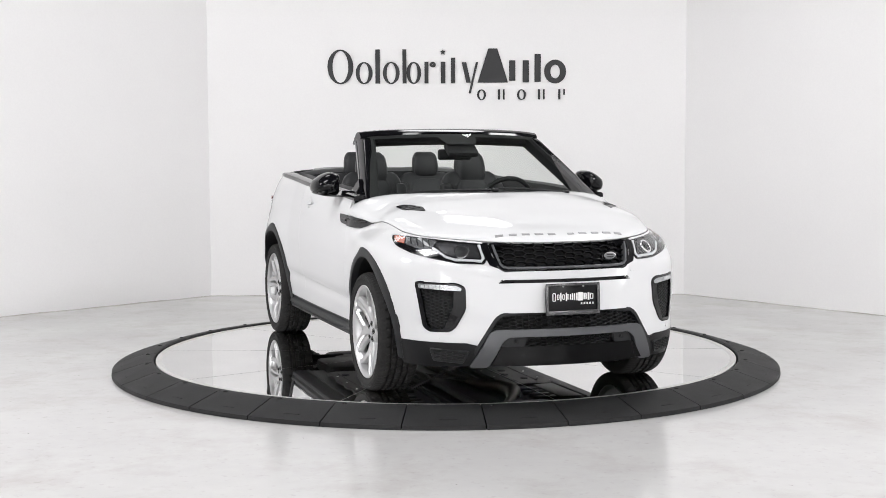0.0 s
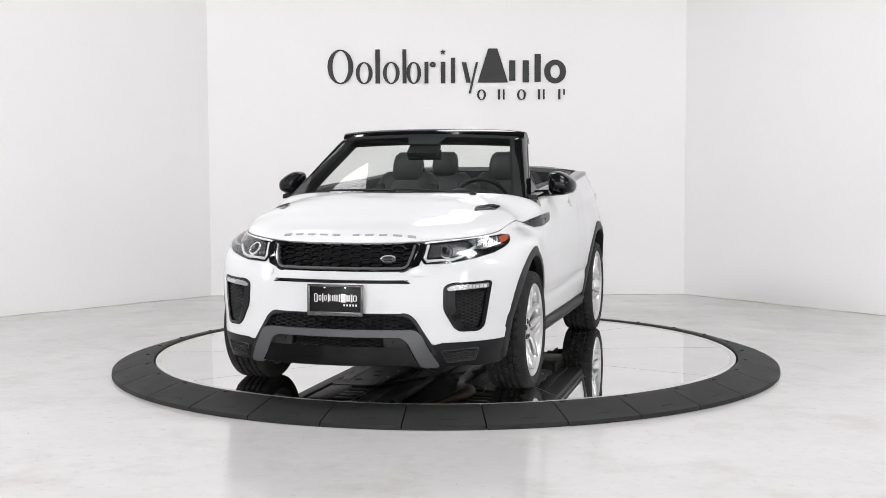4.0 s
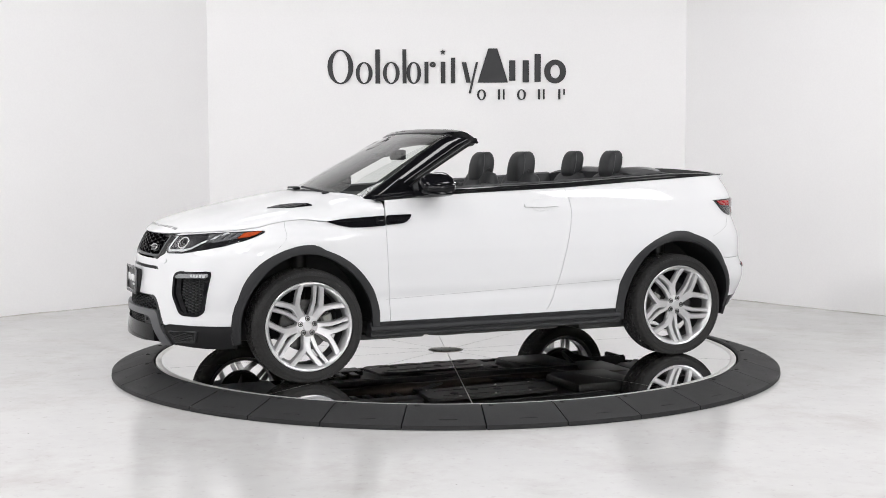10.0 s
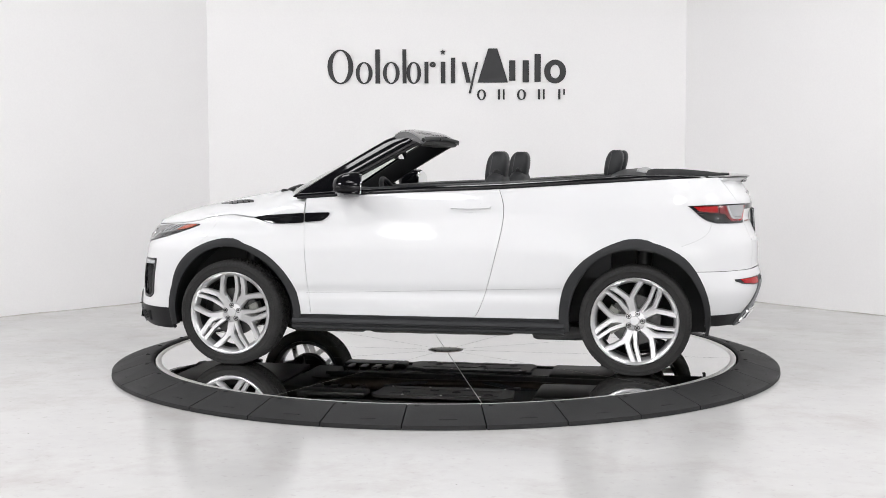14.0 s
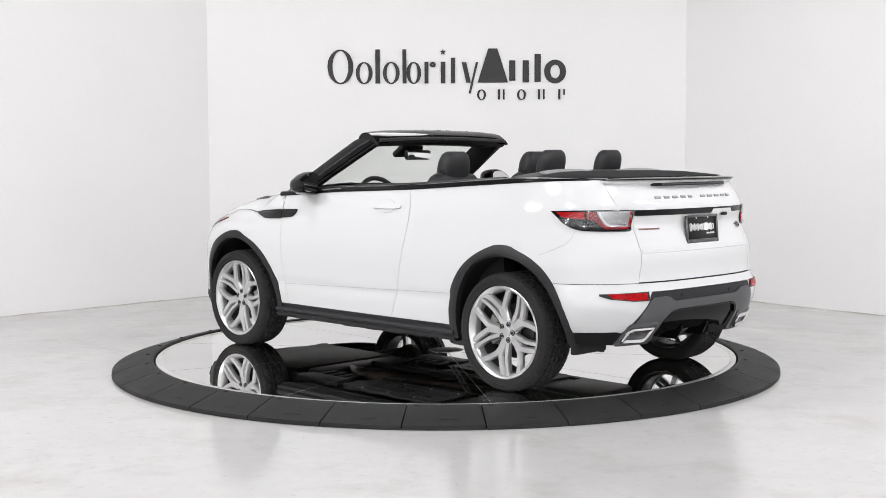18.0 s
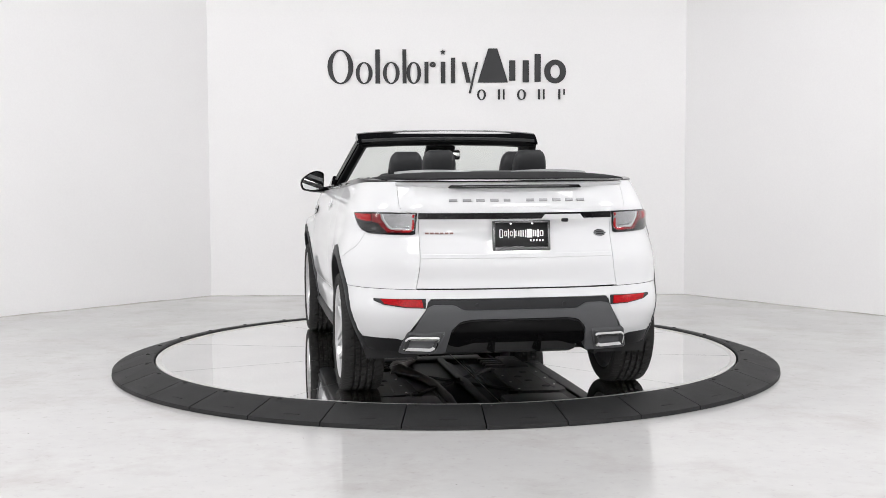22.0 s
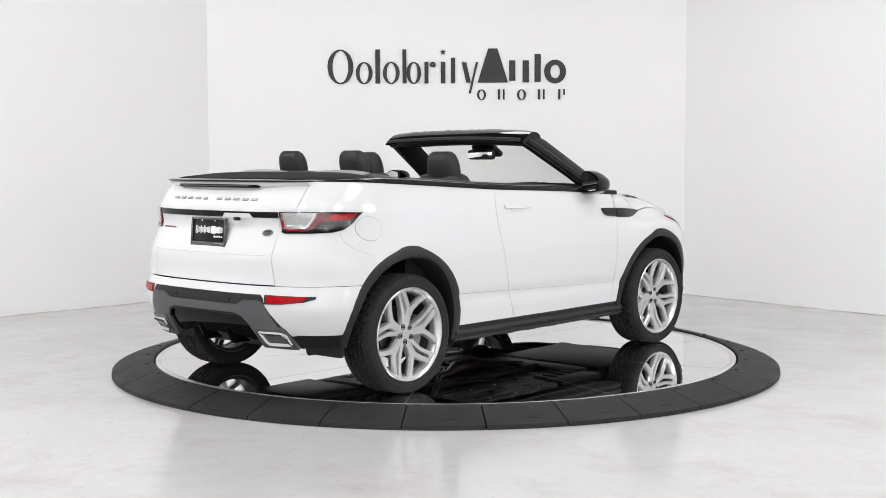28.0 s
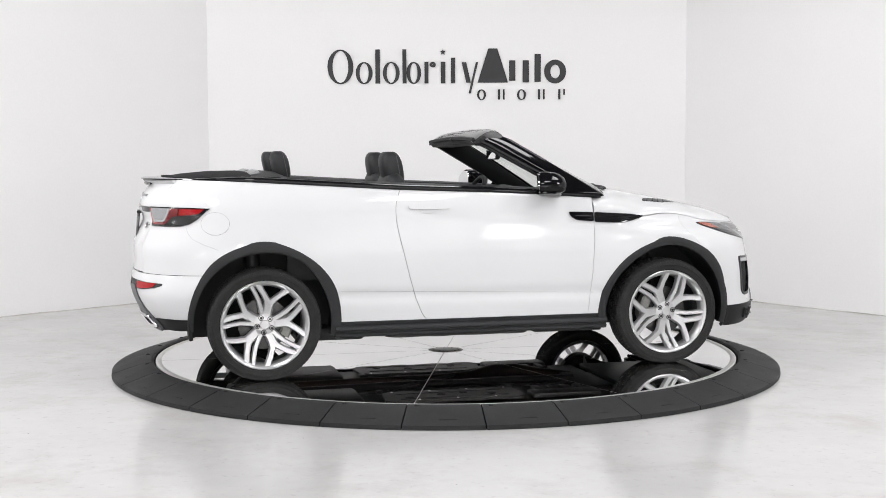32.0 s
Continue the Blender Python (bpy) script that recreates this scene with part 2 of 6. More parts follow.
def patch(bm, poly, where, cell=0.03, off=0.003, thick=0.006):
    """Lay a plate of polygon outline on a surface; where(a, b) gives a place and its normal."""
    tmp = bmesh.new()
    f = tmp.faces.new([tmp.verts.new((a, b, 0)) for a, b in poly])
    for ax in (0, 1):
        lo, hi = min(p[ax] for p in poly), max(p[ax] for p in poly)
        n = max(1, int(math.ceil((hi - lo) / cell)))
        no = Vector((1, 0, 0)) if ax == 0 else Vector((0, 1, 0))
        for k in range(1, n):
            co = Vector((0, 0, 0))
            co[ax] = lo + (hi - lo) * k / n
            bmesh.ops.bisect_plane(tmp, geom=tmp.verts[:] + tmp.edges[:] + tmp.faces[:], plane_co=co, plane_no=no)
    tmp.verts.index_update()
    tops, lows, agree = [], [], 0.0
    for v in tmp.verts:
        p, nrm = where(v.co.x, v.co.y)
        tops.append(bm.verts.new(p + nrm * off))
        lows.append((p + nrm * (off - thick), nrm))
    made = []
    for f in tmp.faces:
        vs = [tops[v.index] for v in f.verts]
        nf = bm.faces.new(vs)
        nf.normal_update()
        agree += nf.normal.dot(lows[f.verts[0].index][1])
        made.append(nf)
    low = {}
    for e in tmp.edges:
        if len(e.link_faces) == 1:
            i, j = e.verts[0].index, e.verts[1].index
            loop = [lp for lp in e.link_faces[0].loops if lp.edge == e][0]
            if loop.vert.index != i:
                i, j = j, i
            for k in (i, j):
                if k not in low:
                    low[k] = bm.verts.new(lows[k][0])
            made.append(bm.faces.new((tops[j], tops[i], low[i], low[j])))
    if agree < 0:
        bmesh.ops.reverse_faces(bm, faces=made)
    tmp.free()
    return bm


def strip(bm, pts, where, width, off=0.004, thick=0.01):
    """A band of constant width along a line on a surface."""
    left, right = [], []
    pts = [Vector(p) for p in pts]
    for i, p in enumerate(pts):
        d = (pts[min(i + 1, len(pts) - 1)] - pts[max(i - 1, 0)]).normalized()
        nn = Vector((-d.y, d.x))
        left.append(p + nn * width / 2)
        right.append(p - nn * width / 2)
    rings = []
    for a, b in zip(left, right):
        pa, na = where(*a)
        pb, nb = where(*b)
        e = min(0.2 * width, 0.004)
        ia, ib = pa + (pb - pa) * (e / width), pb + (pa - pb) * (e / width)
        rings.append([pa + na * (off - thick), pa + na * (off - e), ia + na * off, ib + nb * off, pb + nb * (off - e), pb + nb * (off - thick)])
    loft(bm, rings, True, True)
    return fix(bm)


def inside(poly, a, b):
    hit = False
    k = len(poly)
    for i in range(k):
        (x1, y1), (x2, y2) = poly[i], poly[i - 1]
        if (y1 > b) != (y2 > b) and a < (x2 - x1) * (b - y1) / (y2 - y1) + x1:
            hit = not hit
    return hit


def honeycomb(bm, poly, where, cw, ch, bar, off, depth):
    """Flat hexagon cells with walls, clipped to a polygon by cell centre."""
    lo_a, hi_a = min(p[0] for p in poly), max(p[0] for p in poly)
    lo_b, hi_b = min(p[1] for p in poly), max(p[1] for p in poly)
    dx, dy = cw * 0.75, ch
    for i in range(int((hi_a - lo_a) / dx) + 2):
        for j in range(int((hi_b - lo_b) / dy) + 2):
            a, b = lo_a + i * dx, lo_b + (j + (0.5 if i % 2 else 0.0)) * dy
            if not inside(poly, a, b):
                continue
            hexa = [(0.5, 0), (0.27, 0.5), (-0.27, 0.5), (-0.5, 0), (-0.27, -0.5), (0.27, -0.5)]
            outer, inner, deep = [], [], []
            for u, v in hexa:
                p, nrm = where(a + u * cw, b + v * ch)
                outer.append(bm.verts.new(p + nrm * (off + 0.003)))
                p, nrm = where(a + u * (cw - bar * 2), b + v * (ch - bar * 1.6))
                inner.append(bm.verts.new(p + nrm * (off - 0.001)))
                deep.append(bm.verts.new(p + nrm * (off - depth)))
            for k in range(6):
                m = (k + 1) % 6
                bm.faces.new((outer[k], outer[m], inner[m], inner[k]))
                bm.faces.new((inner[k], inner[m], deep[m], deep[k]))
    return fix(bm)
# ---------- the studio ----------


def wall(name, a, b, h, t=0.15, label="plain white painted studio wall"):
    """A wall from a to b; the room lies to its left."""
    a, b = Vector((*a, 0)), Vector((*b, 0))
    d = (b - a).normalized()
    out = Vector((d.y, -d.x, 0)) * t
    bm = bmesh.new()
    bot = [a, b, b + out, a + out]
    loft(bm, [bot, [p + Vector((0, 0, h)) for p in bot]])
    return tagged(part(name, fix(bm), M_WALL, smooth=False), label, "wall", kind="structure")


CORNERS = [(-2.47, 4.27), (-8.6, -2.2), (-8.6, -14.0), (8.2, -14.0), (8.2, -2.92), (2.51, 4.27)]
# side and behind walls are unseen; the white behind wall reflects the added lamps
NAMES = ["wall_left", "wall_side_left", "unseen_wall_behind", "wall_side_right", "wall_right", "wall_back"]
for k, nm in enumerate(NAMES):
    wall(nm, CORNERS[k], CORNERS[(k + 1) % 6], CEIL + 0.1)

bm = bmesh.new()
bm.faces.new([bm.verts.new((*c, 0)) for c in CORNERS])
ext = bmesh.ops.extrude_face_region(bm, geom=bm.faces[:])
for v in [g for g in ext["geom"] if isinstance(g, bmesh.types.BMVert)]:
    v.co.z -= 0.2
tagged(part("floor", fix(bm), M_FLOOR, smooth=False), "polished pale grey sealed concrete studio floor", "floor", kind="structure")
bm = bmesh.new()
bm.faces.new([bm.verts.new((*c, CEIL)) for c in CORNERS])
ext = bmesh.ops.extrude_face_region(bm, geom=bm.faces[:])
for v in [g for g in ext["geom"] if isinstance(g, bmesh.types.BMVert)]:
    v.co.z += 0.2
tagged(part("ceiling", fix(bm), M_CEIL, smooth=False), "black painted studio ceiling with softboxes", "ceiling", kind="structure")

# worn filler along the foot of the walls, and a hairline crack
for k in (0, 4, 5):
    a, b = Vector((*CORNERS[k], 0)), Vector((*CORNERS[(k + 1) % 6], 0))
    d = (b - a).normalized()
    inn = Vector((-d.y, d.x, 0))
    bm = bmesh.new()
    rings = []
    for i in range(41):
        p = a.lerp(b, i / 40)
        h = 0.0045 + 0.0018 * math.sin(i * 2.3) + 0.0014 * math.sin(i * 5.1)
        rings.append([p + inn * 0.001, p + inn * (0.4 * h + 0.003), p + inn * 0.003 + Vector((0, 0, h)), p + inn * 0.001 + Vector((0, 0, h))])
    loft(bm, rings)
    tagged(part("wall_joint_%d" % (k + 1), fix(bm), M_JOINT, smooth=False), "worn grey filler at the foot of the wall", "trim", kind="structure")
bm = bmesh.new()
pts = [Vector((1.35 + 0.16 * i, -4.62 + 0.088 * i + 0.012 * math.sin(i * 1.9), 0.0012)) for i in range(24)]
rings = []
for i, p in enumerate(pts):
    w = 0.0016 + 0.0008 * math.sin(i * 3.1)
    rings.append([p + Vector((0, -w, 0)), p + Vector((0, w, 0)), p + Vector((0, w, -0.0012)), p + Vector((0, -w, -0.0012))])
loft(bm, rings)
tagged(part("floor_crack", fix(bm), M_JOINT, smooth=False), "hairline crack across the concrete floor", "crack", kind="structure")

# ---------- wall sign: plain shapes only ----------
SIGN = thing("wall_sign", "charcoal wordmark of plain shapes on white wall", "sign")
SIGN.location = (0, 4.27, 0)
S_X0, S_Z0, S_PX = -1.226, 2.569, 1.0 / 170.4


def sx(px):
    return S_X0 + (px - 578) * S_PX


def sz(py):
    return S_Z0 - (py - 88) * S_PX


def plate2(name, outline, hole=None):
    bm = bmesh.new()
    dep = 0.012
    if hole is None:
        loft(bm, [[Vector((a, -0.003, b)) for a, b in outline], [Vector((a, -dep, b)) for a, b in outline]])
    else:
        rings = [[Vector((a, -0.003, b)) for a, b in outline], [Vector((a, -dep, b)) for a, b in outline],
                 [Vector((a, -dep, b)) for a, b in hole], [Vector((a, -0.003, b)) for a, b in hole]]
        loft(bm, rings, True, False)
    return part(name, fix(bm), M_SIGN, SIGN, smooth=False)


def ring_shape(x0, y0, x1, y1, wide, thin):
    cx, cy, rx, ry = (x0 + x1) / 2, (y0 + y1) / 2, (x1 - x0) / 2, (y1 - y0) / 2
    o, h = [], []
    for k in range(32):
        a = 2 * math.pi * k / 32
        o.append((sx(cx + rx * math.cos(a)), sz(cy - ry * math.sin(a))))
        h.append((sx(cx + (rx - wide) * math.cos(a)), sz(cy - (ry - thin) * math.sin(a))))
    plate2("oval_ring", o, h)


def bar_shape(x0, y0, x1, y1, lean=0.0):
    plate2("bar", [(sx(x0 + lean), sz(y0)), (sx(x1 + lean), sz(y0)), (sx(x1), sz(y1)), (sx(x0), sz(y1))])


ring_shape(579, 88, 625, 149, 9, 2.5)
ring_shape(629, 110, 659, 149, 7, 2.2)
bar_shape(664, 88, 672, 148)
ring_shape(677, 110, 707, 149, 7, 2.2)
bar_shape(712, 88, 719, 148)
ring_shape(719, 110, 745, 149, 6.5, 2.2)
bar_shape(751, 110, 758, 148)
ring_shape(760, 110, 771, 120, 5, 4.5)
bar_shape(780, 110, 788, 148)
star = [(sx(783.5 + (5.5 if k % 2 == 0 else 2.3) * math.sin(k * math.pi / 5)), sz(93 - (5.5 if k % 2 == 0 else 2.3) * math.cos(k * math.pi / 5))) for k in range(10)]
plate2("star", star)
bar_shape(798, 103, 805, 148)
bar_shape(825, 111, 833, 147, -8)
bar_shape(829, 111, 833, 166, 13)
plate2("wedge", [(sx(845), sz(147)), (sx(864), sz(87)), (sx(880), sz(87)), (sx(899), sz(147))])
bar_shape(901, 108, 912, 144)
bar_shape(925, 108, 936, 147)
bar_shape(946, 97, 957, 146)
ring_shape(963, 107, 1002, 149, 11, 9)
for k, cxp in enumerate((852, 887, 923, 958, 994)):
    if k in (0, 2):
        ring_shape(cxp - 8, 159, cxp + 8, 178, 4, 1.8)
    else:
        bar_shape(cxp - 6, 159, cxp - 2, 177)
        bar_shape(cxp + 3, 159, cxp + 6, 177 if k != 4 else 169)

# ---------- turntable ----------
RD, RO = 2.005, 2.31
RAMP = thing("turntable_ramp", "black rubber ramp ring round the turntable", "ramp")
N_SEG = 32
SEG0 = -95.9
prof = [(2.035, 0.004), (2.035, DECK_Z + 0.004), (2.05, DECK_Z + 0.012), (2.10, DECK_Z + 0.010), (2.285, 0.034), (2.31, 0.026), (2.312, 0.002)]
bm = bmesh.new()
gap = 0.10
rings = []
for i in range(9):
    a = radians(gap + (360 / N_SEG - 2 * gap) * i / 8)
    rings.append([Vector((r * math.cos(a), r * math.sin(a), z)) for r, z in prof])
loft(bm, rings)
seg_mesh = finish("ramp_segment", fix(bm), M_RUBBER, True, 25)
bm = bmesh.new()
revolve(bm, [(0.0, 0.006), (0.011, 0.006), (0.014, 0.003), (0.014, -0.01)], 12, "z")
bolt_mesh = finish("bolt", bm, M_BLACK)
for k in range(N_SEG):
    a = radians(SEG0 + k * 360 / N_SEG)
    ob = new("ramp_segment", seg_mesh)
    ob.parent, ob.rotation_euler = RAMP, (0, 0, a)
    for frac in (0.08, ):
        b = new("bolt", bolt_mesh)
        ang = a + radians(360 / N_SEG * frac + 0.6)
        b.parent, b.location = RAMP, (2.085 * math.cos(ang), 2.085 * math.sin(ang), DECK_Z + 0.0105)
    bar = bmesh.new()
    ang = a + radians(360 / N_SEG * 0.55)
    # moulded grip mark near the outer edge
    m = Matrix.Rotation(ang, 4, "Z")
    box(bar, 0, 0, 0, 0.004, 0.10, 0.004, 0.001, m=m @ Matrix.Translation((2.245, 0, 0.0455)) @ Matrix.Rotation(radians(20), 4, "Y"))
    part("grip_mark", bar, M_MARK, RAMP)

DISC = thing("turntable", "round mirror-polished steel turntable deck with radial seams", "turntable")
for k in range(10):
    bm = bmesh.new()
    a0, a1 = radians(36 * k - 1), radians(36 * (k + 1) - 1)
    outer = []
    steps = 14
    half = 0.0025
    pts_in = []
    for i in range(steps + 1):
        t = a0 + (a1 - a0) * i / steps
        pts_in.append((t, 0.118))
        outer.append((t, 1.975))
    mid = Vector((math.cos((a0 + a1) / 2), math.sin((a0 + a1) / 2), 0)) * (half / math.sin((a1 - a0) / 2))
    top = [Vector((r * math.cos(t), r * math.sin(t), 0)) + mid for t, r in outer] + [Vector((r * math.cos(t), r * math.sin(t), 0)) + mid for t, r in reversed(pts_in)]
    loft(bm, [[p + Vector((0, 0, -0.02)) for p in top], top])
    part("deck_panel", fix(bm), M_MIRROR, DISC, smooth=False)
bm = bmesh.new()
revolve(bm, [(0.0, -0.0035), (1.98, -0.0035), (1.98, -0.05), (0.0, -0.05)], 96, "z")
part("seam_bed", bm, M_SEAM, DISC)
bm = bmesh.new()
revolve(bm, [(1.982, -0.04), (1.982, 0.0), (1.986, 0.003), (2.018, 0.003), (2.022, 0.0), (2.022, -0.04)], 128, "z")
part("rim_band", bm, M_EDGE, DISC, "brushed aluminium edge band")
bm = bmesh.new()
revolve(bm, [(0.0, 0.004), (0.108, 0.004), (0.113, 0.001), (0.113, -0.02)], 48, "z")
part("hub_plate", bm, M_HUBPLATE, DISC, "bolted aluminium centre plate")
for k in range(10):
    b = new("bolt", bolt_mesh)
    a = radians(36 * k + 12)
    b.parent, b.location, b.scale = DISC, (0.094 * math.cos(a), 0.094 * math.sin(a), 0.0015), (0.6, 0.6, 0.6)
DISC.location = (0, 0, DECK_Z)
bm = bmesh.new()
revolve(bm, [(0.0, DECK_Z - 0.055), (1.7, DECK_Z - 0.055), (1.7, 0.0), (0.0, 0.0)], 64, "z")
part("drive_drum", bm, M_BLACK, RAMP, "black steel drum under the deck")
# ---------- the car: surface functions, x forward, y to its left, z up from the deck ----------
CAR = thing("convertible_car", "white open-top sport utility convertible with black trim", "car")
AX_F, AX_R, HUB_Z = 1.33, -1.33, 0.346
ARCH_F, ARCH_B = 1.314, -1.337

PROF = curve((0.20, 0.848), (0.34, 0.868), (0.50, 0.888), (0.75, 0.904), (0.85, 0.8985), (0.95, 0.884), (1.05, 0.867), (1.15, 0.838), (1.25, 0.79))
NOSE = curve((0.20, 2.17), (0.28, 2.205), (0.36, 2.218), (0.48, 2.21), (0.64, 2.185), (0.77, 2.158), (0.86, 2.130), (0.93, 2.10))
TAIL = curve((0.22, -1.97), (0.34, -2.035), (0.42, -2.09), (0.52, -2.13), (0.60, -2.14), (0.655, -2.126), (0.70, -2.120), (0.82, -2.118), (0.90, -2.086), (0.98, -2.058), (1.05, -2.073), (1.10, -2.068), (1.15, -2.042), (1.24, -1.985))
BELT = curve((1.0, 1.098), (0.8, 1.110), (0.3, 1.141), (0.0, 1.154), (-0.48, 1.172), (-1.05, 1.205), (-1.55, 1.232), (-1.85, 1.238), (-2.1, 1.238))
SHOULDER = curve((2.14, 0.905), (2.05, 0.908), (1.9, 0.922), (1.765, 0.932), (1.65, 0.944), (1.57, 0.957), (1.5, 0.976), (1.4, 0.992), (1.3, 0.997), (1.2, 0.985), (1.12, 0.982), (1.0, 1.0), (0.8, 1.014))
CROWN = curve((2.125, 0.892), (2.108, 0.9055), (2.05, 0.942), (1.96, 0.978), (1.78, 1.026), (1.6, 1.064), (1.43, 1.098), (1.27, 1.128), (1.1, 1.155), (0.95, 1.150), (0.8, 1.122))


CREASE_Z = curve((1.0, 0.905), (0.666, 0.925), (0.232, 0.962), (-0.167, 0.987), (-0.531, 1.01), (-0.896, 1.038), (-1.261, 1.063), (-1.8, 1.088))


def flare(x, z):
    g = 0.036 * math.exp(-((x - AX_F) / 0.40) ** 2) + 0.040 * math.exp(-((x - AX_R) / 0.42) ** 2)
    return g * math.exp(-((z - 0.62) / 0.34) ** 2)


def width(x, z):
    # a soft crease along the lower door and one below the belt
    crease = -0.010 * math.exp(-((z - (0.50 - 0.012 * x)) / 0.035) ** 2) * (1 if abs(x) < 0.9 else 0.0)
    crease -= 0.0011 * math.exp(-((z - (0.742 - 0.012 * x)) / 0.013) ** 2) * ramp((0.95 - abs(x)) / 0.25)
    crease += 0.010 * max(1 - (x / 0.85) ** 2, 0.0)
    d = (z - CREASE_Z(x)) / 0.05
    fade = ramp((1.02 - x) / 0.35)
    edge = 0.0055 * fade * math.exp(-abs(d) * 0.45) if d < 0 else 0.0055 * fade * math.exp(-d * 0.6)
    return PROF(z) + flare(max(min(x, AX_F), AX_R), z) + crease + edge - tuck(x, z)


def tuck(x, z):
    # the fender rolls in under the bonnet edge
    return 0.075 * ramp((z - 0.872) / 0.09) * ramp((x - 0.86) / 0.42) - 0.012 * math.exp(-((z - 0.86) / 0.05) ** 2) * ramp((x - 0.86) / 0.42)


def ramp(t):
    t = min(max(t, 0.0), 1.0)
    return t * t * (3 - 2 * t)


def q_front(z):
    # the nose is squarer low down, rounder at the bonnet edge
    return 3.0 + 0.5 * ramp((0.48 - z) / 0.16) - 1.0 * ramp((z - 0.76) / 0.16)


def p_rear(z):
    return 3.0 + 0.5 * ramp((0.66 - z) / 0.16)


def side_y(x, z):
    if x > AX_F:
        d = min((x - AX_F) / (NOSE(z) - AX_F), 1.0)
        return width(AX_F, z) * math.sqrt(max(1 - d ** q_front(z), 0))
    if x < AX_R:
        d = min((x - AX_R) / (TAIL(z) - AX_R), 1.0)
        p = p_rear(z)
        return width(AX_R, z) * max(1 - d ** p, 0) ** (1 / p)
    return width(x, z)


def front_x(y, z):
    s = min(abs(y) / width(AX_F, z), 1.0)
    return AX_F + (NOSE(z) - AX_F) * max(1 - s * s, 0) ** (1 / q_front(z))


def rear_x(y, z):
    s = min(abs(y) / width(AX_R, z), 1.0)
    p = p_rear(z)
    return AX_R + (TAIL(z) - AX_R) * max(1 - s ** p, 0) ** (1 / p)


def top_z(x, y):
    zs, zc = SHOULDER(x), CROWN(x)
    w = max(side_y(x, zs), 0.02)
    s = min(abs(y) / w, 1.0)
    b = ramp((1.12 - x) / 0.28)
    return zs + max(zc - zs, 0) * max(1 - s ** (3.2 + 6 * b), 0) ** (1 / (1.7 + 0.8 * b))


def surf(fun, axis, sign=1):
    """Place and outward normal on a surface given as a height field along one axis."""
    def at(a, b):
        h = 0.004

        def p(a, b):
            if axis == 0:
                return Vector((fun(a, b), a, b))
            if axis == 1:
                return Vector((a, sign * fun(a, b), b))
            return Vector((a, b, fun(a, b)))
        c = p(a, b)
        n = (p(a + h, b) - p(a - h, b)).cross(p(a, b + h) - p(a, b - h)).normalized()
        out = Vector((sign, 0, 0)) if axis == 0 else Vector((0, sign, 0)) if axis == 1 else Vector((0, 0, 1))
        return c, (n if n.dot(out) > 0 else -n)
    return at


ON_FRONT = surf(front_x, 0, 1)
ON_REAR = surf(rear_x, 0, -1)
ON_TOP = surf(top_z, 2)


def on_side(s):
    return surf(side_y, 1, s)


# ---------- body panels ----------
DOOR_F = curve((0.30, 0.766), (0.342, 0.769), (0.496, 0.782), (0.68, 0.795), (0.935, 0.803), (1.13, 0.797))
DOOR_R = curve((0.30, -0.285), (0.333, -0.308), (0.384, -0.348), (0.537, -0.406), (0.741, -0.461), (0.944, -0.507), (1.067, -0.511), (1.18, -0.475))


def even_angles(front, n):
    """Angles round an end of the car at even steps along it."""
    pts = []
    for i in range(601):
        a = math.pi / 2 * i / 600
        if front:
            pts.append((0.94 * math.sin(a), 0.86 * math.cos(a) ** (2 / 3)))
        else:
            pts.append((0.95 * math.sin(a) ** (2 / 3), 0.80 * math.cos(a) ** (2 / 3)))
    run = [0.0]
    for p, q in zip(pts, pts[1:]):
        run.append(run[-1] + math.hypot(q[0] - p[0], q[1] - p[1]))
    return [math.pi / 2 * float(np.interp(run[-1] * i / n, run, range(601))) / 600 for i in range(n + 1)]


FA = even_angles(True, 52)
RA = even_angles(False, 52)


def col_front(i, s):
    return lambda z: Vector((AX_F + (NOSE(z) - AX_F) * math.cos(FA[i]) ** (2 / q_front(z)), s * width(AX_F, z) * math.sin(FA[i]), z))


def col_rear(i, s):
    return lambda z: Vector((AX_R + (TAIL(z) - AX_R) * math.cos(RA[i]) ** (2 / p_rear(z)), s * width(AX_R, z) * math.sin(RA[i]) ** (2 / p_rear(z)), z))


def col_mid(f, s):
    def at(z):
        x = f(z)
        return Vector((x, s * width(x, z), z))
    return at


GATE_EDGE = curve((0.60, 0.568), (0.66, 0.562), (0.80, 0.541), (1.04, 0.541), (1.065, 0.560), (1.085, 0.622), (1.11, 0.637), (1.25, 0.636))


def col_gate(t):
    return lambda z: Vector((rear_x(t * GATE_EDGE(z), z), t * GATE_EDGE(z), z))


def col_edge(i, s, t):
    """Columns between the rear corner and the edge of the tailgate."""
    def at(z):
        y = width(AX_R, z) * math.sin(RA[i]) ** (2 / p_rear(z)) * (1 - t) + GATE_EDGE(z) * t
        return Vector((rear_x(y, z), s * y, z))
    return at


def between(fa, fb, t):
    return lambda z: fa(z) * (1 - t) + fb(z) * t


def const(v):
    return lambda z: v


ARCH_R = {ARCH_F: 0.451, ARCH_B: 0.463}
# outer and inner radius of the arch cladding by angle, from forwards over the top to rearwards
OUT_F = curve((-20, 0.458), (8, 0.460), (19, 0.461), (38, 0.485), (52, 0.494), (67, 0.494), (76, 0.496), (84, 0.500), (96, 0.498), (103, 0.478), (120, 0.470), (143, 0.467), (160, 0.473), (200, 0.474))
IN_F = curve((-20, 0.413), (20, 0.413), (43, 0.421), (60, 0.435), (78, 0.445), (97, 0.441), (119, 0.425), (140, 0.420), (161, 0.422), (200, 0.429))
